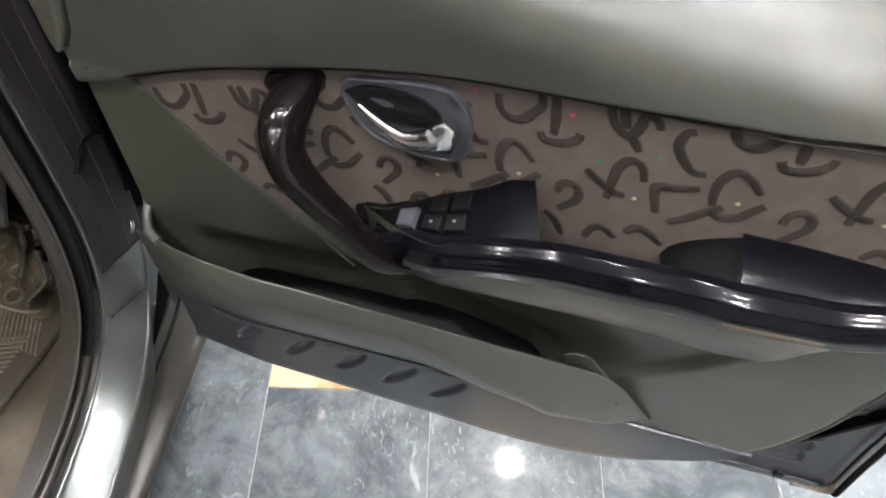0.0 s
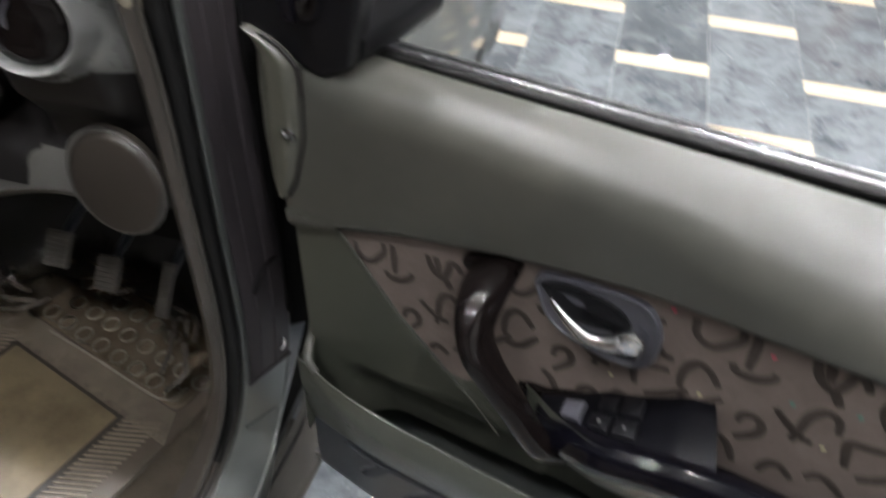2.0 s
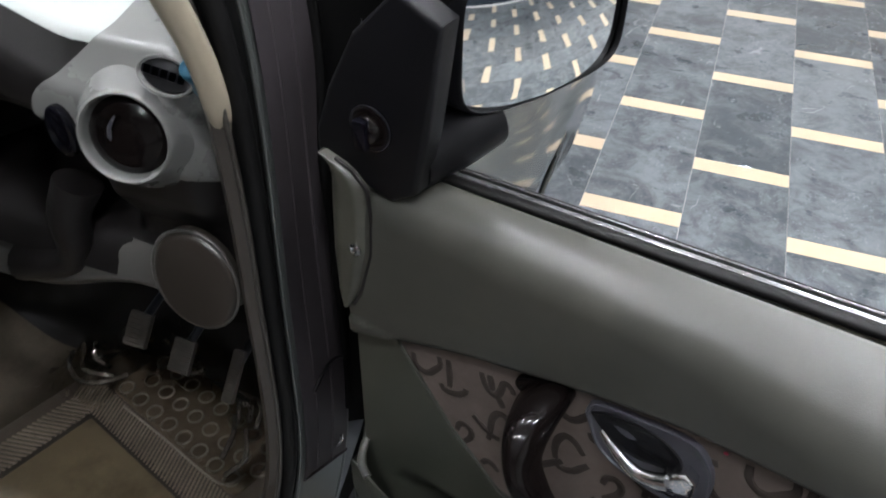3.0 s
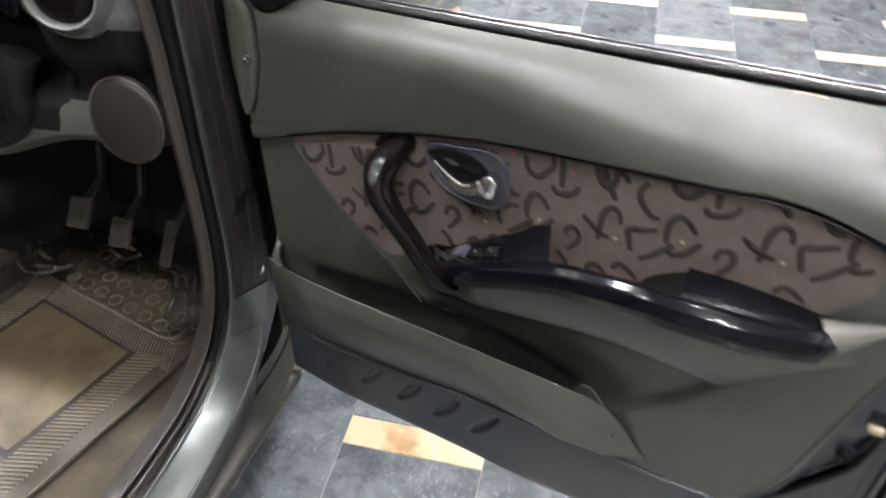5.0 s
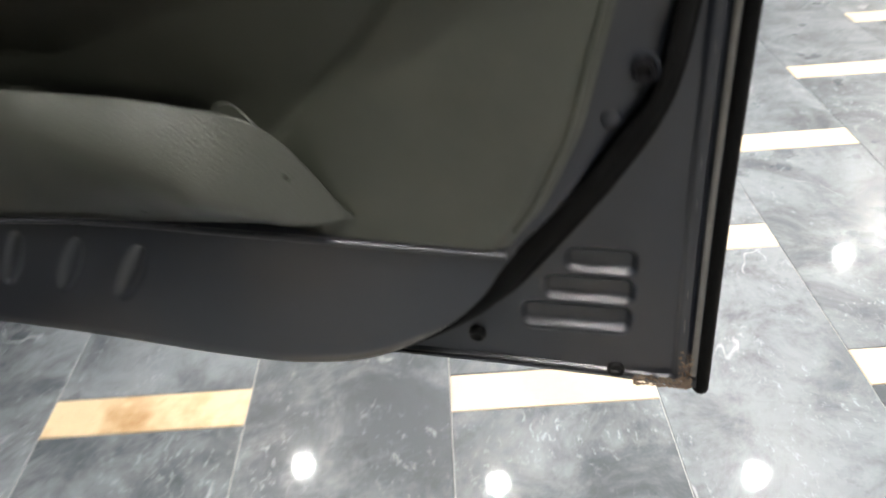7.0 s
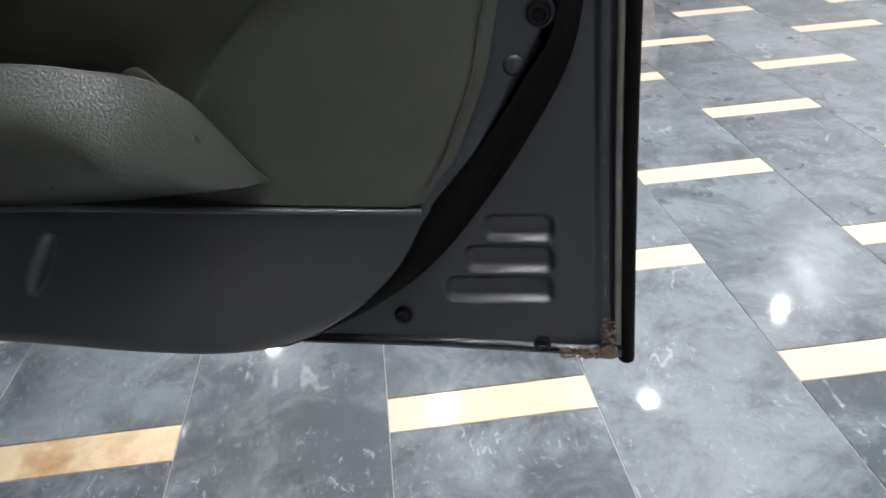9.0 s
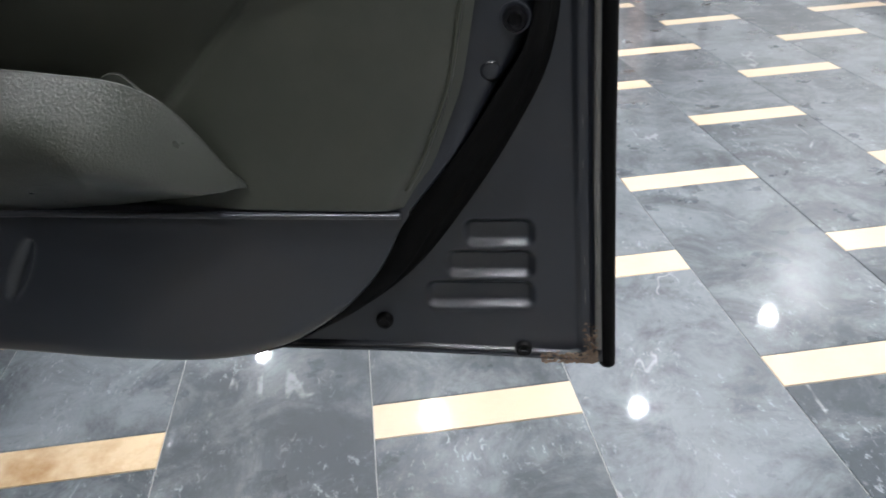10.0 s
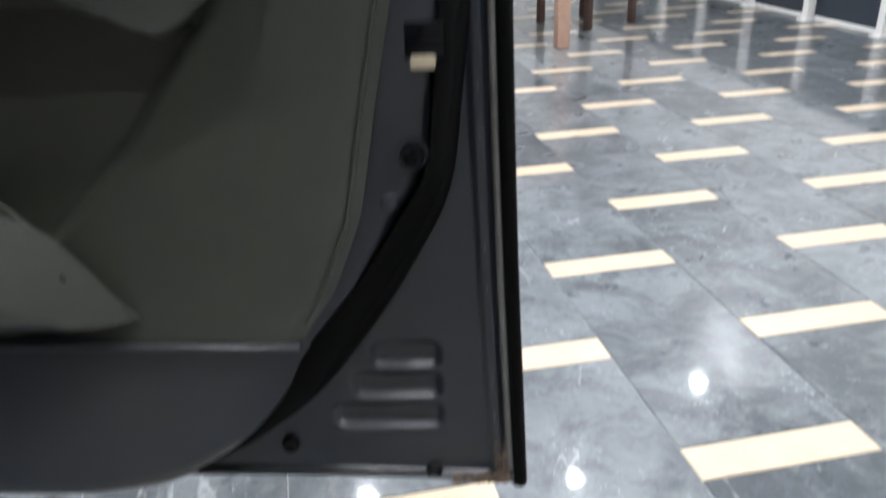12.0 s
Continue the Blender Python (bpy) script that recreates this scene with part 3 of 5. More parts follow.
bm, _ = sheet(lambda u, k: D(u, flange_n(.33) * (1 - k) + -.012 * k, foot(u) + .0005 - .004 * k), span(-.02, .889, 30), span(0, 1, 4))
part("bottom_edge", bm, M_STEEL, door)
bm, _ = sheet(lambda z, k: D(-.03 + .034 * k * (1 if z < 1.0 else 1.25), -.05 + .065 * k, z), span(.34, 1.13, 24), span(0, 1, 5))
part("hinge_face", bm, M_STEEL, door)

# weather strip: a fat black rubber bead in the step between the raised panel and the flange
SEAT = curve_through([(u, 0, z) for u, z in ((.0, .340), (.35, .338), (.50, .334), (.584, .336), (.640, .355), (.688, .393), (.724, .434), (.768, .494), (.803, .551), (.831, .611),
                                             (.842, .69), (.848, .748), (.850, .81), (.844, .86), (.843, .93), (.851, 1.0), (.860, 1.05))], 90)


STRIP0 = min(i for i in range(90) if raised_edge[i].x > .560)


def strip_point(i, k):
    a, b = raised_edge[i], SEAT[i]
    na, nb = raised_n(a.x, a.z) - .008, flange_n(b.z) + .002
    f = step(i, STRIP0, STRIP0 + 12)
    b = a.lerp(b, .25 + .75 * f)
    bulge = f * 0.007 * math.sin(math.pi * k) ** .8 - 0.004 * math.exp(-((k - .58) / .07) ** 2)
    u, z, n = a.x + (b.x - a.x) * k, a.z + (b.z - a.z) * k, na + (nb - na) * (k ** 1.25)
    return D(u + bulge * .35, n + bulge, z - bulge * .25)


bm, _ = sheet(lambda i, k: strip_point(i, k), range(STRIP0, 90), span(0, 1, 15))
part("weather_strip", bm, M_SEAL, door, "thick black rubber weather strip")

bm, _ = sheet(lambda u, k: D(u, raised_n(u, raised_edge_z(u)) - .010 + (.012 - raised_n(u, raised_edge_z(u)) + .010) * k, raised_edge_z(u) + (foot(u) - raised_edge_z(u)) * k), span(0, .585, 30), span(0, 1, 5))
part("panel_return", bm, M_STEEL, door)
# rubber plugs and drain buttons
for u, z, n in ((.679, .364, .024), (.809, .333, .024)):
    plug = part("rubber_plug", lathe([(.0082, -.003), (.0082, .003), (.0070, .0052), (.0050, .0056), (.0040, .0040), (.001, .0036)], D(u, n, z), INWARD, 20), M_RUBBER, door)
for u, z in ((.818, .772), (.805, .650)):
    part("bump_stop", lathe([(.0086, -.004), (.0086, .006), (.0072, .009), (.0052, .009), (.0042, .006), (.001, .0055)], D(u, .067, z), INWARD, 20), M_MATT, door, "round black rubber bump stop")
    bm = lathe([(.0118, -.003), (.0114, .0010), (.0100, .0013), (.0088, .0006)], D(u, .067, z), INWARD, 24)
    part("stop_seat", bm, M_STEEL, door)
part("grommet", lathe([(.0085, -.002), (.0075, .0008), (.005, .0018), (.001, .0022)], D(.787, .067, .613), INWARD, 18), M_STEEL, door, "shiny pressed metal button")
# a solid black box stands for the darkness inside the latch hole
part("latch_opening", box((-.013, -.006, -.012), (.013, .003, .012), .002, turn=Matrix.Translation(D(.817, .071, .729)) @ Matrix.Rotation(math.atan2(-.213, .977), 4, "Z")), M_BLACK, door, "black block for the dark latch hole")
part("latch_tab", box((-.008, -.008, -.004), (.008, .005, .004), .0015, turn=Matrix.Translation(D(.816, .075, .716)) @ Matrix.Rotation(math.atan2(-.213, .977), 4, "Z")), M_BRASS, door, "brass-yellow plastic latch tab")

# trim panel
TOPK = [*span(0, .86, 130), *[.86 + .14 * (1 - (1 - k / 24) ** 1.8) for k in range(1, 25)]]


def trim_point(s, k):
    bottom = trim_foot(s * .72) + .002
    u = s * .82
    z = bottom + (belt(u) - bottom) * k
    u = s * trim_right(z)
    return D(u, trim_n(u, z), z)


bm, _ = sheet(trim_point, span(0, 1, 150), TOPK)
trim = part("trim_panel", bm, M_TRIM, door, "olive-grey moulded plastic trim panel")
path = [D(trim_right(z) - .009, trim_n(trim_right(z) - .009, z) + .0006, z) for z in span(.53, .97, 60)]
part("trim_border", sweep(path, .0024, INWARD, 8, .8), M_TRIM, door, "raised ridge along the trim's free border")
# a steel ledge under the trim, its highlight helped by a lighter steel
path = [D(u, raised_n(u, trim_foot(u)) + .0032, trim_foot(u) - .0028) for u in span(.06, .716, 50)]
part("steel_ledge", sweep(path, .0034, INWARD, 10, 0.8), M_GLOSSTEEL, door)
# padded top, laid over the panel above the fabric line
def pad_point(s, k):
    u = s * .815
    z = fabric_top(u) + .006 + (belt(u) - fabric_top(u) - .006) * k
    u = s * (trim_right(z) - .001)
    return D(u, trim_n(u, z) + .0016, z)


bm, _ = sheet(pad_point, span(.004, 1, 110), [*span(0, .3, 14), *[.3 + .7 * (1 - (1 - k / 30) ** 1.6) for k in range(1, 31)]])
part("padded_top", bm, M_PAD, door, "smooth olive-grey padded top roll")
# dark line drawn in for the soft shadow below the padded top
path = [D(u, face(u) + .006, fabric_top(u) + .001) for u in span(.015, .80, 80)]
part("pad_seam", sweep(path, .0012, INWARD, 8), M_DARK, door)


# fabric insert
def fabric_low(u):
    return max(diagonal(u), float(np.interp(u, [.2, .26, .31, .43, .55, .58, .62, .72, .75], [.69, .712, .730, .750, .785, .815, .850, .866, .90])))


bm, _ = sheet(lambda u, k: D(u, face(u) + .0022 - .002 * step(u, .73, .75), fabric_low(u) + (fabric_top(u) - fabric_low(u)) * k), span(.042, .752, 90), span(0, 1, 26))
fabric = part("fabric_insert", bm, M_FABRIC, door, "taupe velour insert printed with dark strokes")
path = [D(u, face(u) + .0042, diagonal(u)) for u in span(.04, .25, 20)]
part("insert_piping", sweep(path, .0013, INWARD, 6), M_PAD, door)


# printed strokes: letter-like motifs that come back along the cloth
GLYPHS = {
    "bowl": [[(.392, .924), (.395, .910), (.403, .904), (.412, .906), (.420, .916), (.426, .926), (.424, .938)]],
    "tee": [[(.435, .941), (.437, .923), (.438, .903)], [(.427, .901), (.432, .894), (.446, .897), (.456, .906), (.457, .913)]],
    "fork": [[(.473, .949), (.478, .935), (.485, .928), (.492, .928), (.496, .939), (.497, .947), (.501, .951), (.507, .947), (.509, .942)], [(.482, .951), (.487, .933)], [(.492, .928), (.500, .916)]],
    "cross": [[(.467, .880), (.479, .872), (.491, .866), (.500, .866)], [(.487, .857), (.488, .870), (.489, .890), (.494, .902), (.501, .905), (.507, .900), (.510, .889)]],
    "hook": [[(.532, .950), (.526, .946), (.524, .933), (.530, .922), (.539, .914), (.548, .915)]],
    "gamma": [[(.525, .861), (.519, .883), (.521, .889), (.532, .893), (.548, .900)]],
    "arch": [[(.560, .888), (.558, .899), (.559, .914), (.566, .926), (.576, .924), (.586, .913)], [(.536, .855), (.547, .865), (.557, .877), (.568, .889)], [(.559, .883), (.567, .878), (.579, .883), (.586, .893), (.593, .903)]],
    "two": [[(.449, .843), (.451, .853), (.459, .858), (.466, .852), (.465, .840), (.453, .823)]],
    "low_arch": [[(.479, .801), (.483, .815), (.491, .821), (.502, .814)], [(.509, .826), (.516, .836), (.525, .835), (.538, .826)]],
    "comma": [[(.442, .815), (.452, .808), (.460, .793)]],
}
REPEAT = (.160, .047)
bm = bmesh.new()


def stroke(pts, w):
    """A flat raised ribbon that lies on the cloth."""
    if not all(.05 < u < .742 and fabric_low(u) + .004 < z < fabric_top(u) + .001 for u, z in pts):
        pts = [p for p in pts if .05 < p[0] < .742 and fabric_low(p[0]) + .004 < p[1] < fabric_top(p[0]) + .001]
    if len(pts) < 3:
        return
    rows = []
    for i, (u, z) in enumerate(pts):
        a, b = pts[max(0, i - 1)], pts[min(len(pts) - 1, i + 1)]
        d = Vector((b[0] - a[0], b[1] - a[1])).normalized()
        ww = w * (.75 + .25 * math.sin(math.pi * i / (len(pts) - 1)))
        row = []
        for s, h in ((-1, .0022), (-.8, .0031), (.8, .0031), (1, .0022)):
            uu, zz = u - d.y * ww * s, z + d.x * ww * s
            row.append(bm.verts.new(D(uu, face(uu) + h, zz)))
        rows.append(row)
    for a, b in zip(rows, rows[1:]):
        for k in range(3):
            bm.faces.new((a[k], b[k], b[k + 1], a[k + 1]))


for rep in (-2, -1, 0, 1):
    for strokes in GLYPHS.values():
        for pts in strokes:
            smooth_pts = curve_through([(u, 0, z) for u, z in pts], 5 * len(pts))
            stroke([(p.x + REPEAT[0] * rep, p.z + REPEAT[1] * rep) for p in smooth_pts], .0041)
part("fabric_print", bm, M_PRINT, fabric, "dark brown letter-like printed strokes")
for u, z, m in ((.374, .920, M_RED), (.449, .928, M_RED), (.344, .808, M_YELLOW), (.416, .847, M_YELLOW), (.507, .868, M_YELLOW), (.575, .898, M_YELLOW), (.668, .912, M_YELLOW), (.475, .894, M_GREEN), (.514, .917, M_GREEN)):
    part("woven_fleck", lathe([(.0021, 0), (.0017, .0004), (.0008, .0005)], D(u, face(u) + .0030, z), INWARD, 8), m, fabric)

# door pocket
lip_z = table((.0, .624), (.03, .624), (.05, .627), (.10, .637), (.16, .642), (.23, .640), (.30, .637), (.43, .635), (.46, .632), (.482, .628), (.50, .626), (.519, .622), (.541, .613), (.558, .597), (.573, .575), (.587, .547), (.6, .534))
pocket_foot = table((.0, .458), (.1, .480), (.22, .488), (.345, .499), (.45, .509), (.55, .521), (.59, .533), (.6, .535))
lip_n = table((.0, .052), (.03, .061), (.05, .069), (.10, .083), (.16, .092), (.30, .096), (.43, .102), (.482, .101), (.53, .098), (.59, .092))


def pocket_point(u, k):
    z0, z1 = pocket_foot(u), max(lip_z(u), pocket_foot(u) + .002)
    n0 = panel_top(u) - .008
    lean = float(np.interp(u, [0, .1, .34, .42, .49, .55, .59], [0, .008, .010, .022, .028, .016, 0]))
    belly = float(np.interp(u, [.36, .46, .53, .58], [.84, .66, .38, .12]))
    out = lip_n(u) + lean
    if k < belly:
        n = n0 + (out - n0) * math.sin(k / belly * math.pi / 2) ** .85
    else:
        n = out - lean * ((k - belly) / (1 - belly)) ** 1.3
    return D(u, n, z0 + (z1 - z0) * k)


us = [*span(.0, .5, 60), *span(.508, .599, 30)]
bm, _ = sheet(pocket_point, us, span(0, 1, 26))
pocket = part("door_pocket", bm, M_POCKET, door, "bulging olive-grey map pocket")
path = [D(u, lip_n(u) - .0014, lip_z(u) - .0004) for u in us]
part("pocket_lip", sweep(path, [.0015 if u < .5 else max(.0006, .0015 * (.60 - u) / .10) for u in us], INWARD, 8), M_POCKET, pocket)
bm, _ = sheet(lambda u, k: D(u, lip_n(u) - .005 + .002 * k, lip_z(u) - .002 - (lip_z(u) - pocket_foot(u)) * .38 * k), us[:62], span(0, 1, 8))
part("pocket_lining", bm, M_TRIM, pocket)
# upturned front horn and the torn tip at the back
bm, _ = sheet(lambda k, s: D(-.004 + .004 * k + .002 * s, .014 + (lip_n(0) - .014) * k, .465 + .160 * s), span(0, 1, 12), span(0, 1, 12))
part("pocket_end", bm, M_TRIM, pocket)
path = curve_through([D(-.004, .012, .640), D(.000, .020, .632), D(.004, .034, .627), D(.014, .050, .624), D(.030, .060, .623)], 20)
part("pocket_horn", sweep(path, .0055, ALONG, 10, .7), M_PAD, pocket)
tip = curve_through([D(.492, .076, .610), D(.500, .078, .621), D(.510, .079, .624), D(.518, .080, .622), D(.532, .086, .612), D(.548, .092, .598)], 20)
part("pocket_tip", slab(tip + [D(.548, .090, .575), D(.500, .076, .580)], INWARD * .003, .001), M_TRIM, pocket)

# pull handle
HANDLE = curve_through([D(.224, .026, .880), D(.226, .062, .883), D(.230, .090, .879), D(.238, .104, .861), D(.254, .107, .834), D(.276, .106, .802), D(.296, .104, .768), D(.310, .100, .747), D(.321, .095, .735), D(.328, .090, .730)], 48)
ACROSS = (ALONG * .83 + Vector((0, 0, .56)))


def handle_point(i, k):
    """A broad flat root that turns outwards and narrows to a bar, deeper than wide, with a soft crest."""
    p = HANDLE[i]
    along = (HANDLE[min(47, i + 1)] - HANDLE[max(0, i - 1)]).normalized()
    a = (ACROSS - along * ACROSS.dot(along)).normalized()
    c = along.cross(a)
    c = c if c.dot(INWARD + Vector((0, 0, .3))) > 0 else -c
    wide = .0110 + .016 * (1 - step(i, 2, 17)) - .003 * step(i, 41, 47)
    deep = .0170 - .0025 * step(i, 18, 40) + .005 * math.exp(-((i - 15) / 6) ** 2) - .004 * (1 - step(i, 0, 10)) - .006 * step(i, 40, 47)
    q = 2 * math.pi * k / 22
    x, y = math.copysign(abs(math.cos(q)) ** .85, math.cos(q)), math.copysign(abs(math.sin(q)) ** .95, math.sin(q))
    return p + a * wide * x + c * deep * y


bm, rows = sheet(handle_point, range(48), range(22), closed_v=True)
bm.faces.new(rows[0])
bm.faces.new(rows[-1])
pull = part("pull_handle", bm, M_BROWN, door, "curved glossy black pull handle")
bm = slab([D(.219 + .028 * math.cos(a), .026, .878 + .015 * math.sin(a) + .005 * math.cos(a)) for a in span(0, 2 * math.pi, 29)[:-1]], INWARD * .012, .005)
part("handle_foot", bm, M_BROWN, pull)

# armrest: glossy black rail, switch pod, hollow and elbow pad
rail_z = table((.29, .728), (.305, .744), (.34, .770), (.368, .788), (.409, .812), (.463, .836), (.509, .848), (.556, .855), (.603, .856), (.653, .854), (.703, .851), (.75, .850))


def rail_n(u):
    return face(u) + .010 + table((.26, .0), (.31, .038), (.36, .058), (.51, .055), (.60, .048), (.66, .042), (.70, .030), (.745, .012))(u)


rail_u = span(.29, .738, 60)
path = [D(u, rail_n(u), rail_z(u)) for u in rail_u]
rad = [.0195 * (.45 + .55 * step(u, .29, .33)) * (1 - .72 * step(u, .718, .739) ** 1.6) for u in rail_u]


def rail_point(i, k):
    q = 2 * math.pi * k / 44
    r = rad[i] * (1 + .028 * math.cos(9 * q))
    return path[i] + Vector((0, 0, 1)) * r * math.cos(q) + INWARD * .8 * r * math.sin(q)


bm, rows = sheet(rail_point, range(60), range(44), closed_v=True)
bm.faces.new(rows[0])
bm.faces.new(rows[-1])
armrest = part("armrest", bm, M_BLACK, door, "glossy black armrest with a padded rear end")


def ledge(u0, u1, inner, drop=0.0, n=24, over=0.012):
    """The top face from the rail back to the fabric, with a soft edge at the back."""
    def f(u, k):
        z0, z1 = rail_z(u) + over - drop, inner(u)
        n0, n1 = rail_n(u), face(u) - .002
        return D(u, n0 + (n1 - n0) * k, z0 + (z1 - z0) * k ** 1.2 + .005 * math.sin(math.pi * k))
    return sheet(f, span(u0, u1, n), span(0, 1, 12))[0]


def pod_in(u):
    return float(np.interp(u, [.285, .322, .369, .399, .421, .446], [.735, .765, .795, .815, .834, .846]))


def pod_point(u, k):
    z0, z1 = rail_z(u) + .010, pod_in(u)
    n0, n1 = rail_n(u) - .004, face(u) - .002 + .009 * (1 - step(u, .32, .37))
    return D(u - .016 * k * step(u, .36, .446), n0 + (n1 - n0) * k, z0 + (z1 - z0) * k + .004 * math.sin(math.pi * k) ** .6)


bm, rows = sheet(pod_point, span(.290, .446, 30), span(0, 1, 12))
low = [bm.verts.new(v.co + ALONG * .003 - Vector((0, 0, .060))) for v in rows[-1]]
for k in range(11):
    bm.faces.new((rows[-1][k], rows[-1][k + 1], low[k + 1], low[k]))
pod = part("switch_pod", bm, M_SATIN, armrest)
bm, _ = sheet(lambda u, k: D(u, face(u) + .034 - .038 * k, rail_z(u) - .040 - .020 * k), span(.438, .566, 16), span(0, 1, 6))
part("grab_hollow", bm, M_BLACK, armrest)
pad_in = table((.58, .868), (.60, .870), (.63, .871), (.66, .870), (.69, .868), (.724, .863), (.74, .858))
part("elbow_pad", ledge(.588, .739, pad_in, over=.012), M_ELBOW, armrest, "blue-black elbow pad")


# the dark scooped wall at the pad's front end
def scoop(u, k):
    s = (u - .540) / .050
    top = .812 + .056 * s ** .55
    n0, n1 = rail_n(u) - .006, face(u) - .003
    return D(u + .012 * (1 - k) * s, n0 + (n1 - n0) * k, (rail_z(u) - .012) * (1 - k) + top * k)


bm, rows = sheet(scoop, span(.540, .590, 16), span(0, 1, 12))
edge_row = [bm.verts.new(D(.590 + .006 * (1 - k), rail_n(.59) + (face(.59) - .002 - rail_n(.59)) * k, rail_z(.59) + .012 + (pad_in(.59) - rail_z(.59) - .012) * k ** 1.2 + .005 * math.sin(math.pi * k))) for k in span(0, 1, 12)]
for k in range(11):
    bm.faces.new((rows[-1][k], rows[-1][k + 1], edge_row[k + 1], edge_row[k]))
part("pad_end", bm, M_SEAL, armrest)

# olive underside of the armrest, ending below in a crisp crease
crease_out = table((.27, .0), (.31, .040), (.36, .056), (.50, .055), (.60, .047), (.640, .032), (.668, .012), (.70, .010), (.74, .006), (.77, .0))
arm_out = table((.27, .004), (.31, .042), (.34, .064), (.36, .072), (.51, .070), (.60, .062), (.65, .054), (.70, .036), (.73, .018), (.765, .0))


def underside(u, k):
    c, a = crease(u), arm_low(u) + .004
    if k < 0:
        return D(u, face(u) + crease_out(u) - .060 * -k * (1 - .6 * step(u, .66, .72)), c + .003 + .022 * k)
    return D(u, face(u) + crease_out(u) + (arm_out(u) - crease_out(u)) * k ** .8 + .004 * math.sin(math.pi * k) * step(u, .28, .34), c + (a - c) * k)


bm, _ = sheet(underside, [*span(.272, .50, 50), *span(.505, .765, 56)], [-1.0, -.5, -.06, 0.0, .03, *span(.08, 1, 16)])
part("armrest_underside", bm, M_TRIM, armrest, "olive-grey underside of the armrest")


on_pod = pod_point


for u0, u1, k0, k1, h in ((.318, .335, .16, .62, .006), (.346, .362, .50, .80, .004), (.366, .384, .50, .82, .005), (.344, .361, .16, .42, .005), (.365, .384, .16, .42, .005)):
    c = [on_pod(u0, k0), on_pod(u1, k0), on_pod(u1, k1), on_pod(u0, k1)]
    up = (c[1] - c[0]).cross(c[3] - c[0]).normalized()
    if up.z < 0:
        up = -up
    ring = []
    for i in range(4):
        for s in (.0, .25, .5, .75):
            ring.append(c[i].lerp(c[(i + 1) % 4], s) - up * .002)
    part("window_switch", slab(ring, up * (h + .002), .0016), M_MATT if u0 > .32 else M_BEZEL, pod, "small black rocker switch")
    mid = sum(c, Vector()) / 4 + up * (h + .0003)
    if u0 > .34 and k0 < .4:
        part("switch_mark", slab([mid + ALONG * .002 * math.cos(a) + up.cross(ALONG) * .002 * math.sin(a) for a in span(0, 2 * math.pi, 9)[:-1]], up * .0004), M_SYMBOL, pod)
bm = slab([D(u, face(u) - .002, z) for u, z in ((.262, .733), (.275, .741), (.292, .744), (.318, .760), (.330, .730), (.322, .700), (.300, .690), (.276, .696), (.264, .712))], INWARD * .012, .005)
part("armrest_foot", bm, M_BROWN, armrest)
# pale fairing behind the elbow pad
path = curve_through([D(.720, face(.72) + .020, .853), D(.740, face(.74) + .014, .856), D(.762, face(.76) + .006, .861), D(.786, face(.79) - .001, .867)], 20)
bm = sweep(path, [.0205 - .017 * (k / 19) ** 1.2 for k in range(20)], Vector((0, 0, 1)), 14, .8)
part("armrest_fairing", bm, M_FAIR, armrest, "pale olive fairing behind the armrest")

# inside release
bez = [(.261, .882), (.265, .896), (.280, .902), (.309, .907), (.335, .911), (.355, .911), (.369, .897), (.374, .872), (.370, .848), (.358, .835), (.337, .830), (.316, .831), (.296, .836), (.276, .850)]
bez = [(p.x, p.z) for p in curve_through([(u, 0, z) for u, z in bez + bez[:1]], 49)[:-1]]
bm = bmesh.new()
rings = []
for k, h in ((1.02, -.002), (1.02, .0050), (1.0, .0078), (.965, .0080), (.945, .0062), (.75, .0056), (.45, .0056), (.02, .0056)):
    rings.append([bm.verts.new(D(.318 + (u - .318) * k, face(.318 + (u - .318) * k) + h, .871 + (z - .871) * k)) for u, z in bez])
for a, b in zip(rings, rings[1:]):
    for k in range(len(bez)):
        bm.faces.new((a[k], a[(k + 1) % len(bez)], b[(k + 1) % len(bez)], b[k]))
release = part("release_handle", bm, M_BEZEL, door, "slate bezel with a chromed inside door release")
cup = [(.266, .886), (.280, .895), (.300, .899), (.325, .898), (.342, .890), (.348, .879), (.338, .868), (.308, .860), (.284, .868)]
cup = [(p.x, p.z) for p in curve_through([(u, 0, z) for u, z in cup + cup[:1]], 37)[:-1]]
bm = bmesh.new()
rings = []
mu, mz = .308, .880
for s, h in ((1.02, .0056), (1.0, .0074), (.97, .0076), (.93, .0066), (.7, .0062), (.02, .0061)):
    rings.append([bm.verts.new(D(mu + (u - mu) * s, face(u) + h + .0006, mz + (z - mz) * s)) for u, z in cup])
for a, b in zip(rings, rings[1:]):
    for k in range(len(cup)):
        bm.faces.new((a[k], a[(k + 1) % len(cup)], b[(k + 1) % len(cup)], b[k]))
part("finger_cup", bm, M_MATT, release, "dark finger cup")
path = curve_through([D(.280, .050, .884), D(.290, .053, .877), D(.304, .056, .869), D(.319, .058, .863), D(.333, .059, .866), D(.345, .060, .873)], 30)
bm = sweep(path, [.0028 + .0072 * (k / 29) ** .8 for k in range(30)], Vector((0, 0, 1)), 14, .7)
part("lever", bm, M_CHROME, release, "worn chrome lever")
bm = slab([D(u, .048, z) for u, z in ((.334, .861), (.346, .857), (.361, .859), (.364, .868), (.363, .884), (.354, .891), (.346, .887), (.338, .877))], INWARD * .014, .004, 3)
part("lever_pad", bm, M_CHROME, release, "scratched chrome thumb pad")

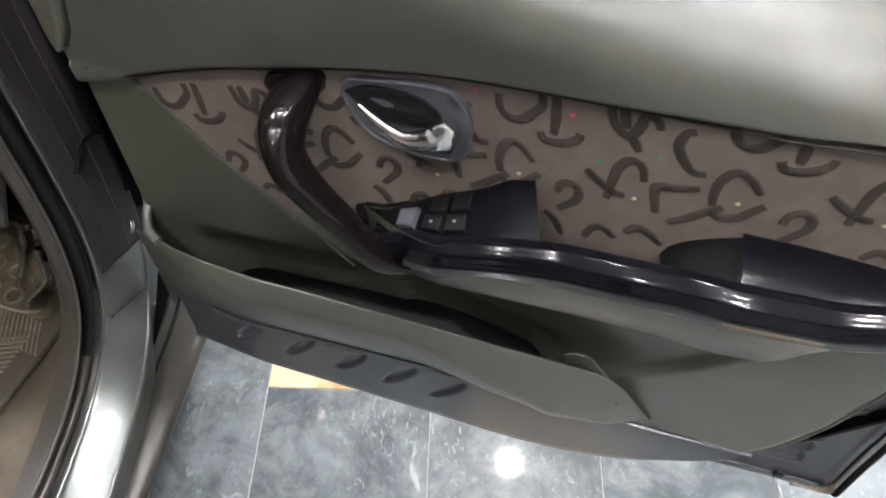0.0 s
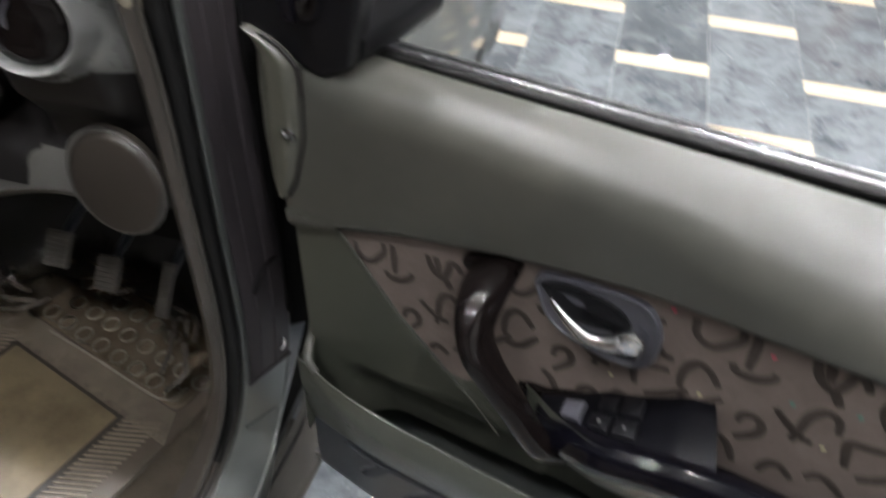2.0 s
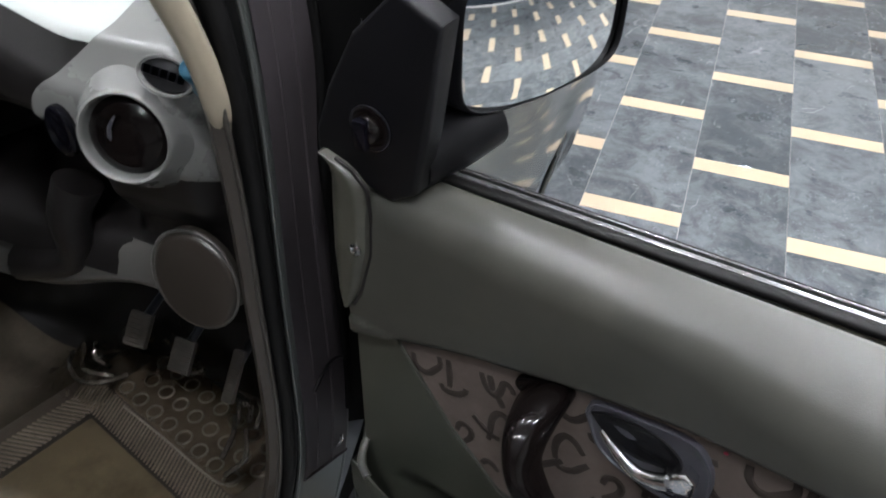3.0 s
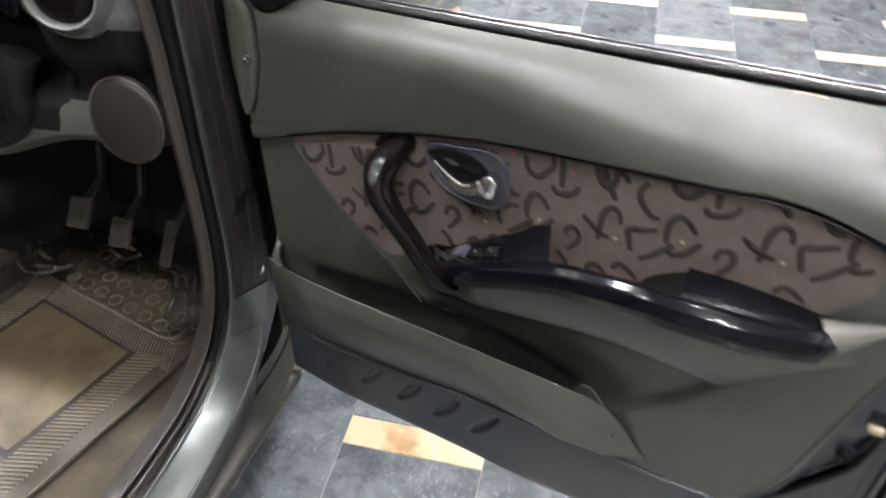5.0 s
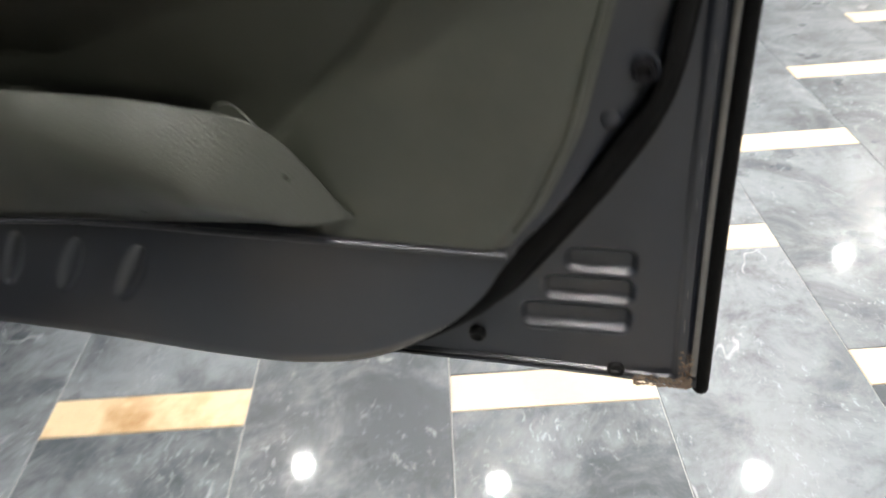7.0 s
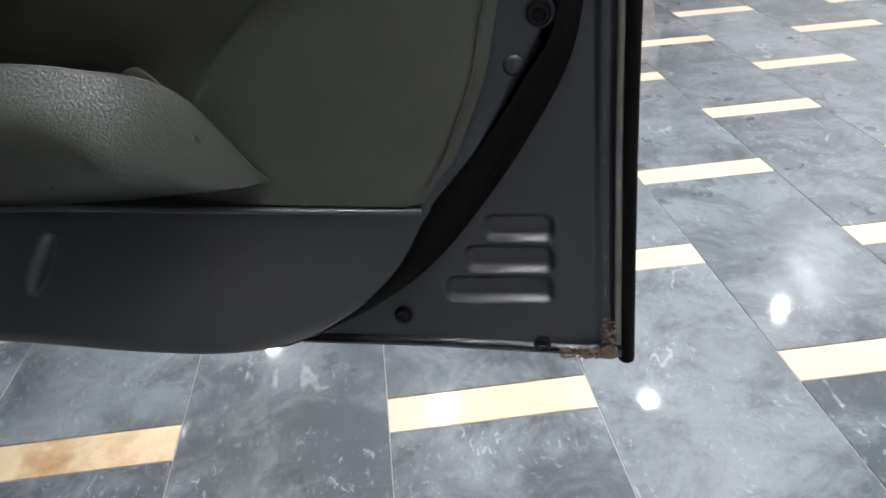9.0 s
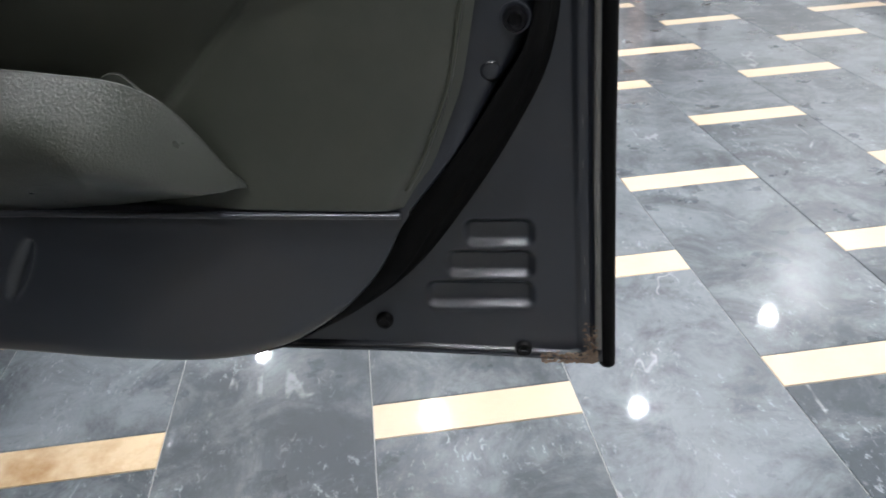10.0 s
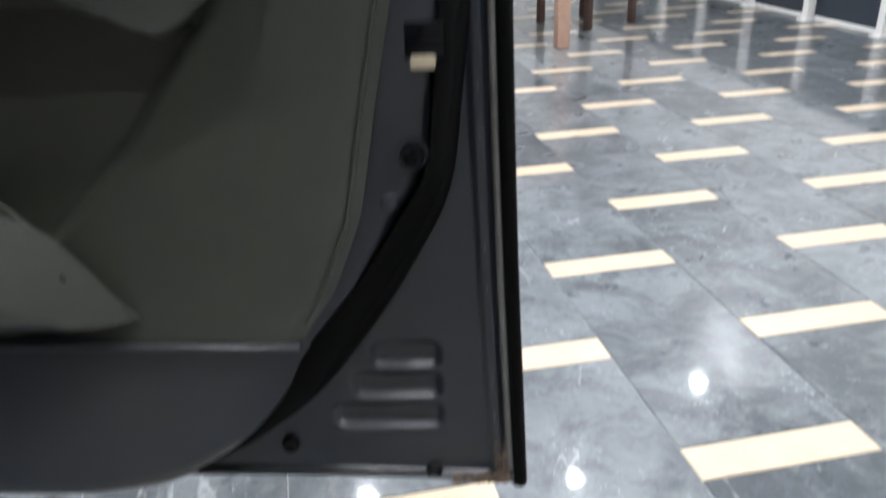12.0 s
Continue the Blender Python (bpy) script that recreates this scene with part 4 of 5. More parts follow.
# lock knob on the window ledge
lock = part("lock_knob", lathe([(.0046, -.02), (.0046, .004), (.0058, .006), (.0060, .016), (.004, .019), (.001, .0195)], D(.733, .045, 1.038), (0, 0, 1), 14), M_PAD, door, "olive lock knob")
part("lock_seat", lathe([(.018, -.006), (.016, .002), (.011, .004), (.006, .004)], D(.733, .047, 1.0285), (0, 0, 1), 24), M_PAD, lock)

# window slot: inner and outer wipers with a dull bright strip between them, and the rear window channel
us = span(.05, .86, 50)
part("inner_wiper", sweep([D(u, -.0135, belt(u) + .0005) for u in us], .0060, INWARD, 10, .75), M_RUBBER, door)
part("slot_lining", sheet(lambda u, k: D(u, -.015 - .018 * k, belt(u) - .008), us, (0, 1))[0], M_RUBBER, door)
part("outer_wiper", sweep([D(u, -.0315, belt(u) - .0015) for u in us], .0058, INWARD, 10, .7), M_RUBBER, door)
part("outer_moulding", sweep([D(u, -.0235, belt(u) + .0010) for u in us], .0027, INWARD, 8, .8), M_BRIGHT, door, "worn bright strip in the window slot")
part("slot_lip", sweep([D(u, -.0185, belt(u) + .0040) for u in us], .0013, INWARD, 8, 1), M_BRIGHT, door)
part("wiper_lip", sweep([D(u, -.0280, belt(u) + .0042) for u in us], .0011, INWARD, 8, 1), M_BRIGHT, door)
path = curve_through([D(.872, .006, 1.03), D(.874, .0, 1.10), D(.866, -.012, 1.22), D(.84, -.04, 1.36), D(.80, -.075, 1.46)], 30)
part("rear_window_channel", sweep(path, .024, ALONG, 14, .8), M_RUBBER, door, "black rear upright of the window frame")
path = curve_through([D(.80, -.075, 1.46), D(.66, -.095, 1.47), D(.46, -.09, 1.44), D(.22, -.06, 1.32), D(.06, -.03, 1.17), D(-.02, -.012, 1.06)], 40)
part("window_frame", sweep(path, .020, INWARD, 14, .8), M_RUBBER, door, "black window frame")

# sail panel and the wing mirror on it
bm = slab([D(u, .006, z) for u, z in ((-.024, 1.039), (.015, 1.024), (.050, 1.012), (.056, 1.012), (.080, 1.028), (.092, 1.090), (.104, 1.182), (.064, 1.200), (.022, 1.158), (-.008, 1.102), (-.023, 1.060))], INWARD * .024, .006, 4)
mirror = part("wing_mirror", bm, M_MATT, door, "black wing mirror with a tilted glass")
part("mirror_knob", lathe([(.020, 0), (.020, .002), (.017, .004), (.013, .0035), (.012, .010), (.009, .013), (.001, .0135)], D(.038, .029, 1.081), INWARD, 24), M_BROWN, mirror, "round mirror adjuster")
bm = box((-.006, -.004, -.013), (.006, .004, .013), .002, turn=Matrix.Translation(D(.038, .043, 1.081)) @ Matrix.Rotation(-.22, 4, "Z"))
part("knob_rim", sweep([D(.038 + .0195 * math.cos(a), .0315, 1.081 + .0195 * math.sin(a)) for a in span(0, 2 * math.pi, 33)], .0016, INWARD, 8, 1, False), M_BLACK, mirror)
part("knob_grip", bm, M_BLACK, mirror)
part("mirror_arm", sweep(curve_through([D(.060, .004, 1.046), D(.074, -.035, 1.050), D(.088, -.075, 1.060)], 14), [.030] * 14, (0, 0, 1), 16, .9), M_MATT, mirror)
GL, GR = D(.089, -.019, 1.081), D(.147, -.208, 1.065)
side, up = (GR - GL), Vector((0.0, 0.0, .122))
out = side.cross(up).normalized()
if out.dot(ALONG) < 0:
    out = -out
shape = []
for a in span(0, 2 * math.pi, 61)[:-1]:
    c, s = math.cos(a), math.sin(a)
    shape.append((.5 + .5 * math.copysign(abs(c) ** .42, c), .5 + .5 * math.copysign(abs(s) ** .42, s)))
shape = [(x, y * (1 - .10 * x) + (.0 if y > .5 else .16 * max(0, x - .45))) for x, y in shape]


def glass_at(x, y, d=0.0):
    return GL + side * x + up * y + out * d


bm = bmesh.new()
rings = []
for q in (1, .9, .75, .6, .45, .3, .15, .02):
    rings.append([bm.verts.new(glass_at(.5 + (x - .5) * q, .5 + (y - .5) * q, .0085 * (1 - (((x - .5) * q * 2) ** 2 + ((y - .5) * q * 1.25) ** 2)))) for x, y in shape])
for a, b in zip(rings, rings[1:]):
    for k in range(len(shape)):
        bm.faces.new((a[k], a[(k + 1) % len(shape)], b[(k + 1) % len(shape)], b[k]))
bm.faces.new(rings[-1])
part("mirror_glass", bm, M_MIRROR, mirror, "convex silvered mirror glass")
bm = bmesh.new()
rings = []
for grow, d in ((.0, .0008), (.012, .006), (.035, .004), (.06, -.012), (.075, -.035), (.03, -.060), (-.12, -.078), (-.40, -.086)):
    rings.append([bm.verts.new(glass_at(.5 + (x - .5) * (1 + grow), .5 + (y - .5) * (1 + grow * 1.5), d)) for x, y in shape])
for a, b in zip(rings, rings[1:]):
    for k in range(len(shape)):
        bm.faces.new((a[k], a[(k + 1) % len(shape)], b[(k + 1) % len(shape)], b[k]))
bm.faces.new(rings[-1])
part("mirror_housing", bm, M_MATT, mirror)
# lighter end cap of the trim beside the hinge, with a screw dimple
def cap_point(s, k):
    z = .868 + .176 * k
    left = float(np.interp(z, [.868, .885, .93, .98, 1.044], [-.006, -.017, -.023, -.021, -.016]))
    right = float(np.interp(z, [.868, .89, .948, .985, 1.02, 1.036, 1.044], [.006, .018, .034, .036, .033, .016, -.012]))
    return D(left + (right - left) * s, .016 + .024 * math.sin(math.pi * min(.5, .04 + .9 * s)) - .010 * step(s, .75, 1.0), z)


bm, _ = sheet(cap_point, span(0, 1, 16), span(0, 1, 30))
joint = [cap_point(1.0, k) + INWARD * .004 for k in span(.02, .98, 30)]
cap = part("end_cap", bm, M_CAP, door, "olive end cap below the mirror")
part("cap_joint", sweep(joint, .0022, INWARD, 8), M_DARK, cap)
part("cap_screw", lathe([(.0065, 0), (.0065, .002), (.004, .003), (.001, .001)], D(.021, .0405, .952), INWARD, 14), M_CHROME, cap)


# ---- the car's body beside the door: pillar, sill, seals ----
OUTER = curve_through([(-.36, .84, 1.36), (-.335, .81, 1.18), (-.32, .793, 1.035), (-.32, .780, .88), (-.32, .788, .72), (-.32, .794, .55), (-.32, .774, .44), (-.319, .750, .37), (-.317, .714, .325),
                       (-.314, .655, .312), (-.306, .55, .310), (-.314, .40, .310), (-.320, .20, .310), (-.335, -.60, .310)], 110)
INNER = curve_through([(-.38, .70, 1.36), (-.345, .715, 1.18), (-.332, .707, 1.035), (-.332, .693, .90), (-.332, .690, .78), (-.332, .684, .62), (-.334, .676, .47), (-.341, .655, .40), (-.351, .630, .352),
                       (-.360, .580, .325), (-.364, .530, .318), (-.376, .395, .315), (-.388, .22, .315), (-.405, -.60, .315)], 110)
SEAL = curve_through([(-.40, .64, 1.36), (-.36, .66, 1.18), (-.340, .664, 1.035), (-.338, .655, .90), (-.338, .652, .76), (-.338, .648, .60), (-.341, .632, .49), (-.350, .603, .42), (-.363, .562, .372),
                      (-.380, .500, .350), (-.388, .44, .342), (-.400, .36, .340), (-.412, .22, .340), (-.430, -.60, .340)], 110)


def evened(pts, w=7):
    """The same run of points with its small kinks ironed out."""
    n = len(pts)
    return [sum((pts[min(n - 1, max(0, i + k))] for k in range(-w, w + 1)), Vector()) / (2 * w + 1) for i in range(n)]


OUTER, INNER, SEAL = evened(OUTER), evened(INNER), evened(SEAL)


def lofted(rails):
    bm = bmesh.new()
    rows = [[bm.verts.new(p) for p in r] for r in zip(*rails)]
    for a, b in zip(rows, rows[1:]):
        for k in range(len(a) - 1):
            bm.faces.new((a[k], b[k], b[k + 1], a[k + 1]))
    return bm


def between(a, b, k, off=(0, 0, 0)):
    return [p.lerp(q, k) + Vector(off) for p, q in zip(a, b)]


def moved(a, x=0, y=0, z=0):
    return [p + Vector((x, y, z)) for p in a]


down = [min(1.0, max(0.0, (.46 - p.z) / .14)) for p in OUTER]   # 0 on the pillar, 1 along the sill


def blend(a, on_pillar, on_sill):
    return [p + Vector(on_pillar) * (1 - d) + Vector(on_sill) * d for p, d in zip(a, down)]


edge = blend(OUTER, (-.006, -.002, 0), (0, 0, -.004))
rails = [INNER, between(INNER, OUTER, .04, (.0015, 0, .0010)), between(INNER, OUTER, .10, (.0022, 0, .0016)), between(INNER, OUTER, .5, (.0026, 0, .0018)), between(INNER, OUTER, .90, (.0022, 0, .0016)),
         between(INNER, OUTER, .96, (.0015, 0, .0)), OUTER, blend(OUTER, (-.012, .006, 0), (.002, 0, -.012)), blend(OUTER, (-.05, .012, 0), (.0, 0, -.05))]
part("door_aperture", lofted(rails), M_SILVER, car, "grey-green painted pillar and sill flange")
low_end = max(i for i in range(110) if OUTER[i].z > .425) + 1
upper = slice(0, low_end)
# the upper pillar's shade, laid over the paint as a darker skin
part("pillar_cover", lofted([moved(r[upper], x=.003, z=.003) for r in rails[1:7]]), M_PILLAR, car, "pillar face darkened for shade, same paint as the sill")
part("flange_lip", sweep(between(INNER, OUTER, .985, (.0012, 0, .001)), .0026, (1, 0, 1), 8, 1, False), M_SILVER, car, "bright rolled edge of the sill flange")
# lip, black seal and bright inner bead
steps = [INNER, between(INNER, SEAL, .12, (-.010, 0, -.004)), between(INNER, SEAL, .5, (-.012, 0, -.004)), between(INNER, SEAL, .9, (-.004, 0, .002))]
part("aperture_step", lofted([r[:low_end + 1] for r in steps]), M_RUBBER, car)
part("sill_step", lofted([r[low_end:] for r in steps]), M_SILL, car, "worn step inside the sill")
seal_path, seal_r = between(INNER, SEAL, .56, (-.002, 0, .003)), [.0125 - .0065 * d for d in down]
part("door_seal", sweep(seal_path[:low_end + 6], seal_r[:low_end + 6], (1, 0, 1), 12, .8, False), M_RUBBER, car, "black rubber door seal")
part("sill_seal", sweep(seal_path[low_end + 5:], seal_r[low_end + 5:], (1, 0, 1), 12, .8, False), M_SCUFF, car, "brownish worn seal along the sill")
part("seal_bead", sweep(between(INNER, SEAL, .06, (.001, 0, .001)), .0030, (1, 0, 1), 8, 1, False), M_SILVER, car)
part("scuff_trim", lofted([between(INNER, SEAL, 1.05, (0, 0, .004)), blend(SEAL, (-.010, -.008, 0), (-.012, 0, .007)), blend(SEAL, (-.020, .0, 0), (-.026, 0, .004)), blend(SEAL, (-.028, .03, 0), (-.034, 0, -.03)),
                           blend(SEAL, (-.038, .09, 0), (-.040, 0, -.085)), blend(SEAL, (-.06, .22, 0), (-.045, 0, -.135))]), M_SCUFF, car, "dark brown scuff and kick trim")
# rocker below the sill
ROCK = curve_through([(-.262, .800, .262), (-.256, .725, .262), (-.276, .53, .262), (-.293, .38, .262), (-.303, .22, .262), (-.320, -.60, .262)], 40)
bm = lofted([moved(ROCK, x=-.060, z=.022), moved(ROCK, x=-.050, z=.004), moved(ROCK, x=-.030, z=.003), moved(ROCK, x=-.012, z=.004), moved(ROCK, x=-.003, z=.001), moved(ROCK, x=.001, z=-.008), moved(ROCK, x=-.006, z=-.03),
             moved(ROCK, x=-.03, z=-.075), moved(ROCK, x=-.10, z=-.085)])
rocker = part("rocker_panel", bm, M_SILL, car, "scuffed brownish-grey rocker panel")
part("rocker_seam", sweep(moved(ROCK, x=-.052, z=.006), .0035, (1, 0, 0), 8, 1, False), M_RUBBER, car)
part("jack_tab", box((-.268, .700, .255), (-.252, .728, .274), .003), M_SEALER, car)
for k, r in ((.30, .0022), (.62, .0030)):
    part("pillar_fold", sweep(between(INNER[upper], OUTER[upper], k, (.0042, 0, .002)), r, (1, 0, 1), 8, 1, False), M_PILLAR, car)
lows = [i for i in range(110) if OUTER[i].z > .50]
rub = [INNER[i].lerp(OUTER[i], .93) + Vector((.006, .005 * math.sin(i * .55) * step(OUTER[i].z, .75, .9), .001)) for i in lows]
part("hinge_rubber", sweep(rub, [.0038 + .0030 * step(p.z, .55, .80) for p in rub], (1, 0, 0), 12, .9), M_SEAL, car, "black rubber strip beside the door hinges")
# black sheet added to give the hinge gap its darkness
part("hinge_shut", lofted([[Vector((-.330, .800, z)), Vector((-.300, .820, z)), Vector((-.255, .815, z)), Vector((-.222, .760, z))] for z in span(.45, 1.16, 12)]), M_SEAL, car, "added black sheet for the shade in the hinge gap")
part("pillar_clip", sweep(curve_through([(-.322, .758, .482), (-.317, .752, .474), (-.318, .745, .470), (-.323, .741, .472)], 10), .0035, (1, 0, 0), 8), M_CHROME, car, "small bright clip on the pillar")
part("pillar_seam", sweep(curve_through([(-.316, .70, .636), (-.3155, .735, .648), (-.3155, .765, .636), (-.317, .790, .606)], 16), .0022, (1, 0, 0), 8), M_RUBBER, car)
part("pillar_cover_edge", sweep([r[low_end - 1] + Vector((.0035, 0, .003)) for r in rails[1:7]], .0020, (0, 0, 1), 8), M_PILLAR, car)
kink = min(range(110), key=lambda i: abs(OUTER[i].z - .372))
part("sill_joint", sweep([INNER[kink].lerp(OUTER[kink], k / 9) + Vector((.0052, 0, .003)) for k in range(1, 9)], .0016, (0, 1, 0), 8), M_SILVER, car)
part("inner_bead", sweep(between(INNER, SEAL, 1.02, (.002, 0, .006)), .0030, (1, 0, 1), 8, 1, False), M_SILL, car)
# hinge pocket: dark steel behind the pillar, up to the wing
part("hinge_pillar", lofted([blend(OUTER, (-.05, .012, 0), (-.02, .0, -.05))[:70], blend(OUTER, (-.05, .10, 0), (-.03, .02, -.09))[:70], blend(OUTER, (-.02, .20, 0), (-.04, .06, -.11))[:70]]), M_STEEL, car)
# underbody
part("underbody", box((-1.75, -.6, .16), (-.36, 1.9, .19)), M_RUBBER, car, smooth=False)


# front wing, wheel and nose, seen through the window opening
def wing_point(y, k):
    z = .30 + .62 * k
    bulge = .175 * math.sin(math.pi * min(1, .10 + .80 * k)) ** .7
    arch = math.hypot((y - 1.36) / .33, (z - .29) / .34)
    x = -.345 + bulge * (.62 + .38 * step(y, .85, 1.35)) - .11 * step(y, 1.65, 2.15) ** 2 - .25 * step(k, .86, 1.0)
    return Vector((x, y, z)), arch


bm = bmesh.new()
ys, ks = span(.86, 2.15, 70), span(0, 1, 40)
rows = [[(bm.verts.new(wing_point(y, k)[0]), wing_point(y, k)[1]) for k in ks] for y in ys]
for a, b in zip(rows, rows[1:]):
    for k in range(len(ks) - 1):
        quad = (a[k], b[k], b[k + 1], a[k + 1])
        if all(q[1] > 1.0 for q in quad):
            bm.faces.new([q[0] for q in quad])
part("front_wing", bm, M_PAINT, car, "glossy grey-green front wing")
path = [Vector((-.345 + .165 * (.62 + .38 * step(1.36 + .33 * math.cos(a), .85, 1.35)) * (.55 + .45 * math.sin(a)), 1.36 + .335 * math.cos(a), .29 + .345 * math.sin(a))) for a in span(.02, math.pi - .02, 30)]
part("wheel_arch_lip", sweep(path, .008, (1, 0, 0), 8), M_PAINT, car)
wheel = part("wheel", lathe([(.17, -.11), (.175, -.02), (.16, -.008), (.09, .0), (.05, .012), (.001, .014)], (-.29, 1.36, .295), (1, 0, 0), 32), M_PILLAR, car, "front wheel with a grey rim")
part("tyre", lathe([(.17, -.10), (.24, -.105), (.278, -.09), (.285, -.06), (.285, .0), (.275, .03), (.24, .042), (.185, .035), (.172, .0)], (-.29, 1.36, .295), (1, 0, 0), 48), M_TYRE, wheel, "black tyre")
part("wheel_well", box((-.80, 1.0, .35), (-.42, 1.72, .75)), M_RUBBER, car, smooth=False)
bm, _ = sheet(lambda x, y: Vector((x, y, .925 + .06 * math.sin(math.pi * (x + 1.8) / 1.5) - .16 * step(y, 1.3, 2.2))), span(-1.80, -.40, 20), span(.98, 2.15, 20))
part("bonnet", bm, M_PAINT, car, "grey-green bonnet")


# rear flank behind the doorway, which the mirror shows
bm, _ = sheet(lambda y, k: Vector((-.36 + .10 * math.sin(math.pi * (.12 + .74 * k)) - .18 * step(k, .86, 1), y, .26 + .74 * k)), span(-2.4, -.62, 30), span(0, 1, 24))
part("rear_flank", bm, M_PAINT, car, "grey-green rear flank")

# unseen roof and rear pillar over the doorway, added to keep lamp light off the cabin
bm, _ = sheet(lambda x, y: Vector((x, y, 1.40 + .06 * math.sin(math.pi * (x + 1.75) / 1.3) - .10 * step(-y, .9, 2.0))), span(-1.75, -.47, 24), span(-2.2, .42, 24))
part("roof", bm, M_PAINT, car, "grey-green roof")
bm, _ = sheet(lambda x, y: Vector((x, y, 1.375 + .05 * math.sin(math.pi * (x + 1.75) / 1.3) - .10 * step(-y, .9, 2.0))), span(-1.75, -.48, 24), span(-2.2, .42, 24))
part("headlining", bm, M_CREAM, car, "cream headlining")
path = curve_through([(-.37, -.62, .30), (-.36, -.63, .70), (-.38, -.65, 1.02), (-.49, -.68, 1.40)], 24)
part("rear_door_pillar", sweep(path, .055, (0, 1, 0), 14, .7), M_PILLAR, car)
bm, _ = sheet(lambda x, k: Vector((x, .42 + .56 * k, 1.40 - .31 * k)), (-1.75, -.50), span(0, 1, 8))
screen_glass = bpy.data.materials.new("windscreen_glass")
screen_glass.use_nodes = True
g = screen_glass.node_tree.nodes["Principled BSDF"]
g.inputs["Transmission Weight"].default_value, g.inputs["Roughness"].default_value, g.inputs["IOR"].default_value = 1.0, 0.02, 1.02
g.inputs["Base Color"].default_value = (.8, .88, .85, 1)
ws = part("windscreen", bm, screen_glass, car, "greenish windscreen glass")
ws.visible_shadow = False
# unseen seat, added to block light into the footwell
seat = part("front_seat", box((-1.12, -.55, .24), (-.50, .12, .50), .05), M_FABRIC, car, "taupe velour front seat")
part("seat_back", box((-1.10, -.62, .48), (-.52, -.44, 1.12), .06), M_FABRIC, seat)

# the far side and tail, which close the car
bm, _ = sheet(lambda y, k: Vector((-1.79 - .08 * math.sin(math.pi * (.12 + .74 * k)) + .10 * step(k, .9, 1), y, .26 + .76 * k)), span(-2.4, 2.1, 50), span(0, 1, 20))
part("far_flank", bm, M_PAINT, car, "grey-green far side")
bm, _ = sheet(lambda x, k: Vector((x, -2.4 - .06 * math.sin(math.pi * k) - .05 * math.cos((x + 1.08) * 2), .26 + .74 * k)), span(-1.80, -.36, 24), span(0, 1, 16))
part("tail_panel", bm, M_PAINT, car)
bm, _ = sheet(lambda x, k: Vector((x, -2.18 - .22 * k, 1.31 - .31 * k)), span(-1.70, -.50, 12), span(0, 1, 6))
part("rear_screen", bm, screen_glass, car).visible_shadow = False
bm, _ = sheet(lambda y, k: Vector((-1.76 + .05 * k, y, 1.02 + .37 * k - .10 * step(-y, .9, 2.0) * k)), span(-2.2, .42, 20), span(0, 1, 6))
part("far_side_windows", bm, screen_glass, car).visible_shadow = False
bm, _ = sheet(lambda y, k: Vector((-.42 - .07 * k, y, 1.0 + .38 * k - .10 * step(-y, .9, 2.0) * k)), span(-2.2, -.68, 20), span(0, 1, 6))
part("rear_side_window", bm, screen_glass, car).visible_shadow = False

# ---- inside: footwell, dashboard, pedals ----
def carpet_point(x, y):
    return Vector((x, y, .212 + .004 * math.sin(9 * x) * math.sin(7 * y) + .30 * step(y, .88, 1.20) ** 1.2 + .10 * step(-x, 1.05, 1.25)))


bm, _ = sheet(carpet_point, span(-1.35, -.40, 40), span(-.6, .92, 60))
part("footwell_carpet", bm, M_CARPET, car, "brown felt carpet in the footwell")
# the carpet's riser again, coloured near-black for the shade behind the pedals
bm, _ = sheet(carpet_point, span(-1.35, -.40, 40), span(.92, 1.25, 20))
part("toe_board", bm, M_DARK, car, "toe board behind the pedals, its shade coloured near-black")
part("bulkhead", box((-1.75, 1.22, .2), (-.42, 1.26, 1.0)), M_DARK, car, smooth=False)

mat = thing("floor_mat", "worn straw-coloured mat with a grey-brown border in the footwell", "floor mat")
mat.location = BODY_AT
MT = Matrix.Translation((-.748, .713, .226)) @ Matrix.Rotation(-.33, 4, "Z")


def on_mat(x, y, z=0.0):
    return MT @ Vector((x, y, z))


def rounded(w, h, r, n=6):
    out = []
    for cx, cy, a0 in ((w - r, h - r, 0), (r - w, h - r, 90), (r - w, r - h, 180), (w - r, r - h, 270)):
        out += [(cx + r * math.cos(radians(a)), cy + r * math.sin(radians(a))) for a in span(a0, a0 + 90, n)]
    return out


part("border", slab([on_mat(x, y - .06) for x, y in rounded(.235, .285, .05)], (0, 0, .008), .004), M_MATEDGE, mat, "ribbed grey-brown border")
teeth = []
for a, b2 in zip(rounded(.147, .152, .004, 2), rounded(.147, .152, .004, 2)[1:] + rounded(.147, .152, .004, 2)[:1]):
    m = 9 if math.hypot(a[0] - b2[0], a[1] - b2[1]) > .05 else 1
    for q in range(m):
        for f, s in ((0, 1.0), (.5, 1.0), (.5, .955), (1, .955)):
            w = (q + f * .999) / m
            teeth.append(((a[0] + (b2[0] - a[0]) * w) * s, (a[1] + (b2[1] - a[1]) * w) * s))
part("stepped_border", slab([on_mat(x, y - .11, .0075) for x, y in teeth], (0, 0, .0016)), M_SCUFF, mat, "dark stepped line round the centre")
part("centre_panel", slab([on_mat(x, y - .11, .008) for x, y in rounded(.130, .135, .004)], (0, 0, .003), .0015), M_MAT, mat, "straw-coloured centre panel")
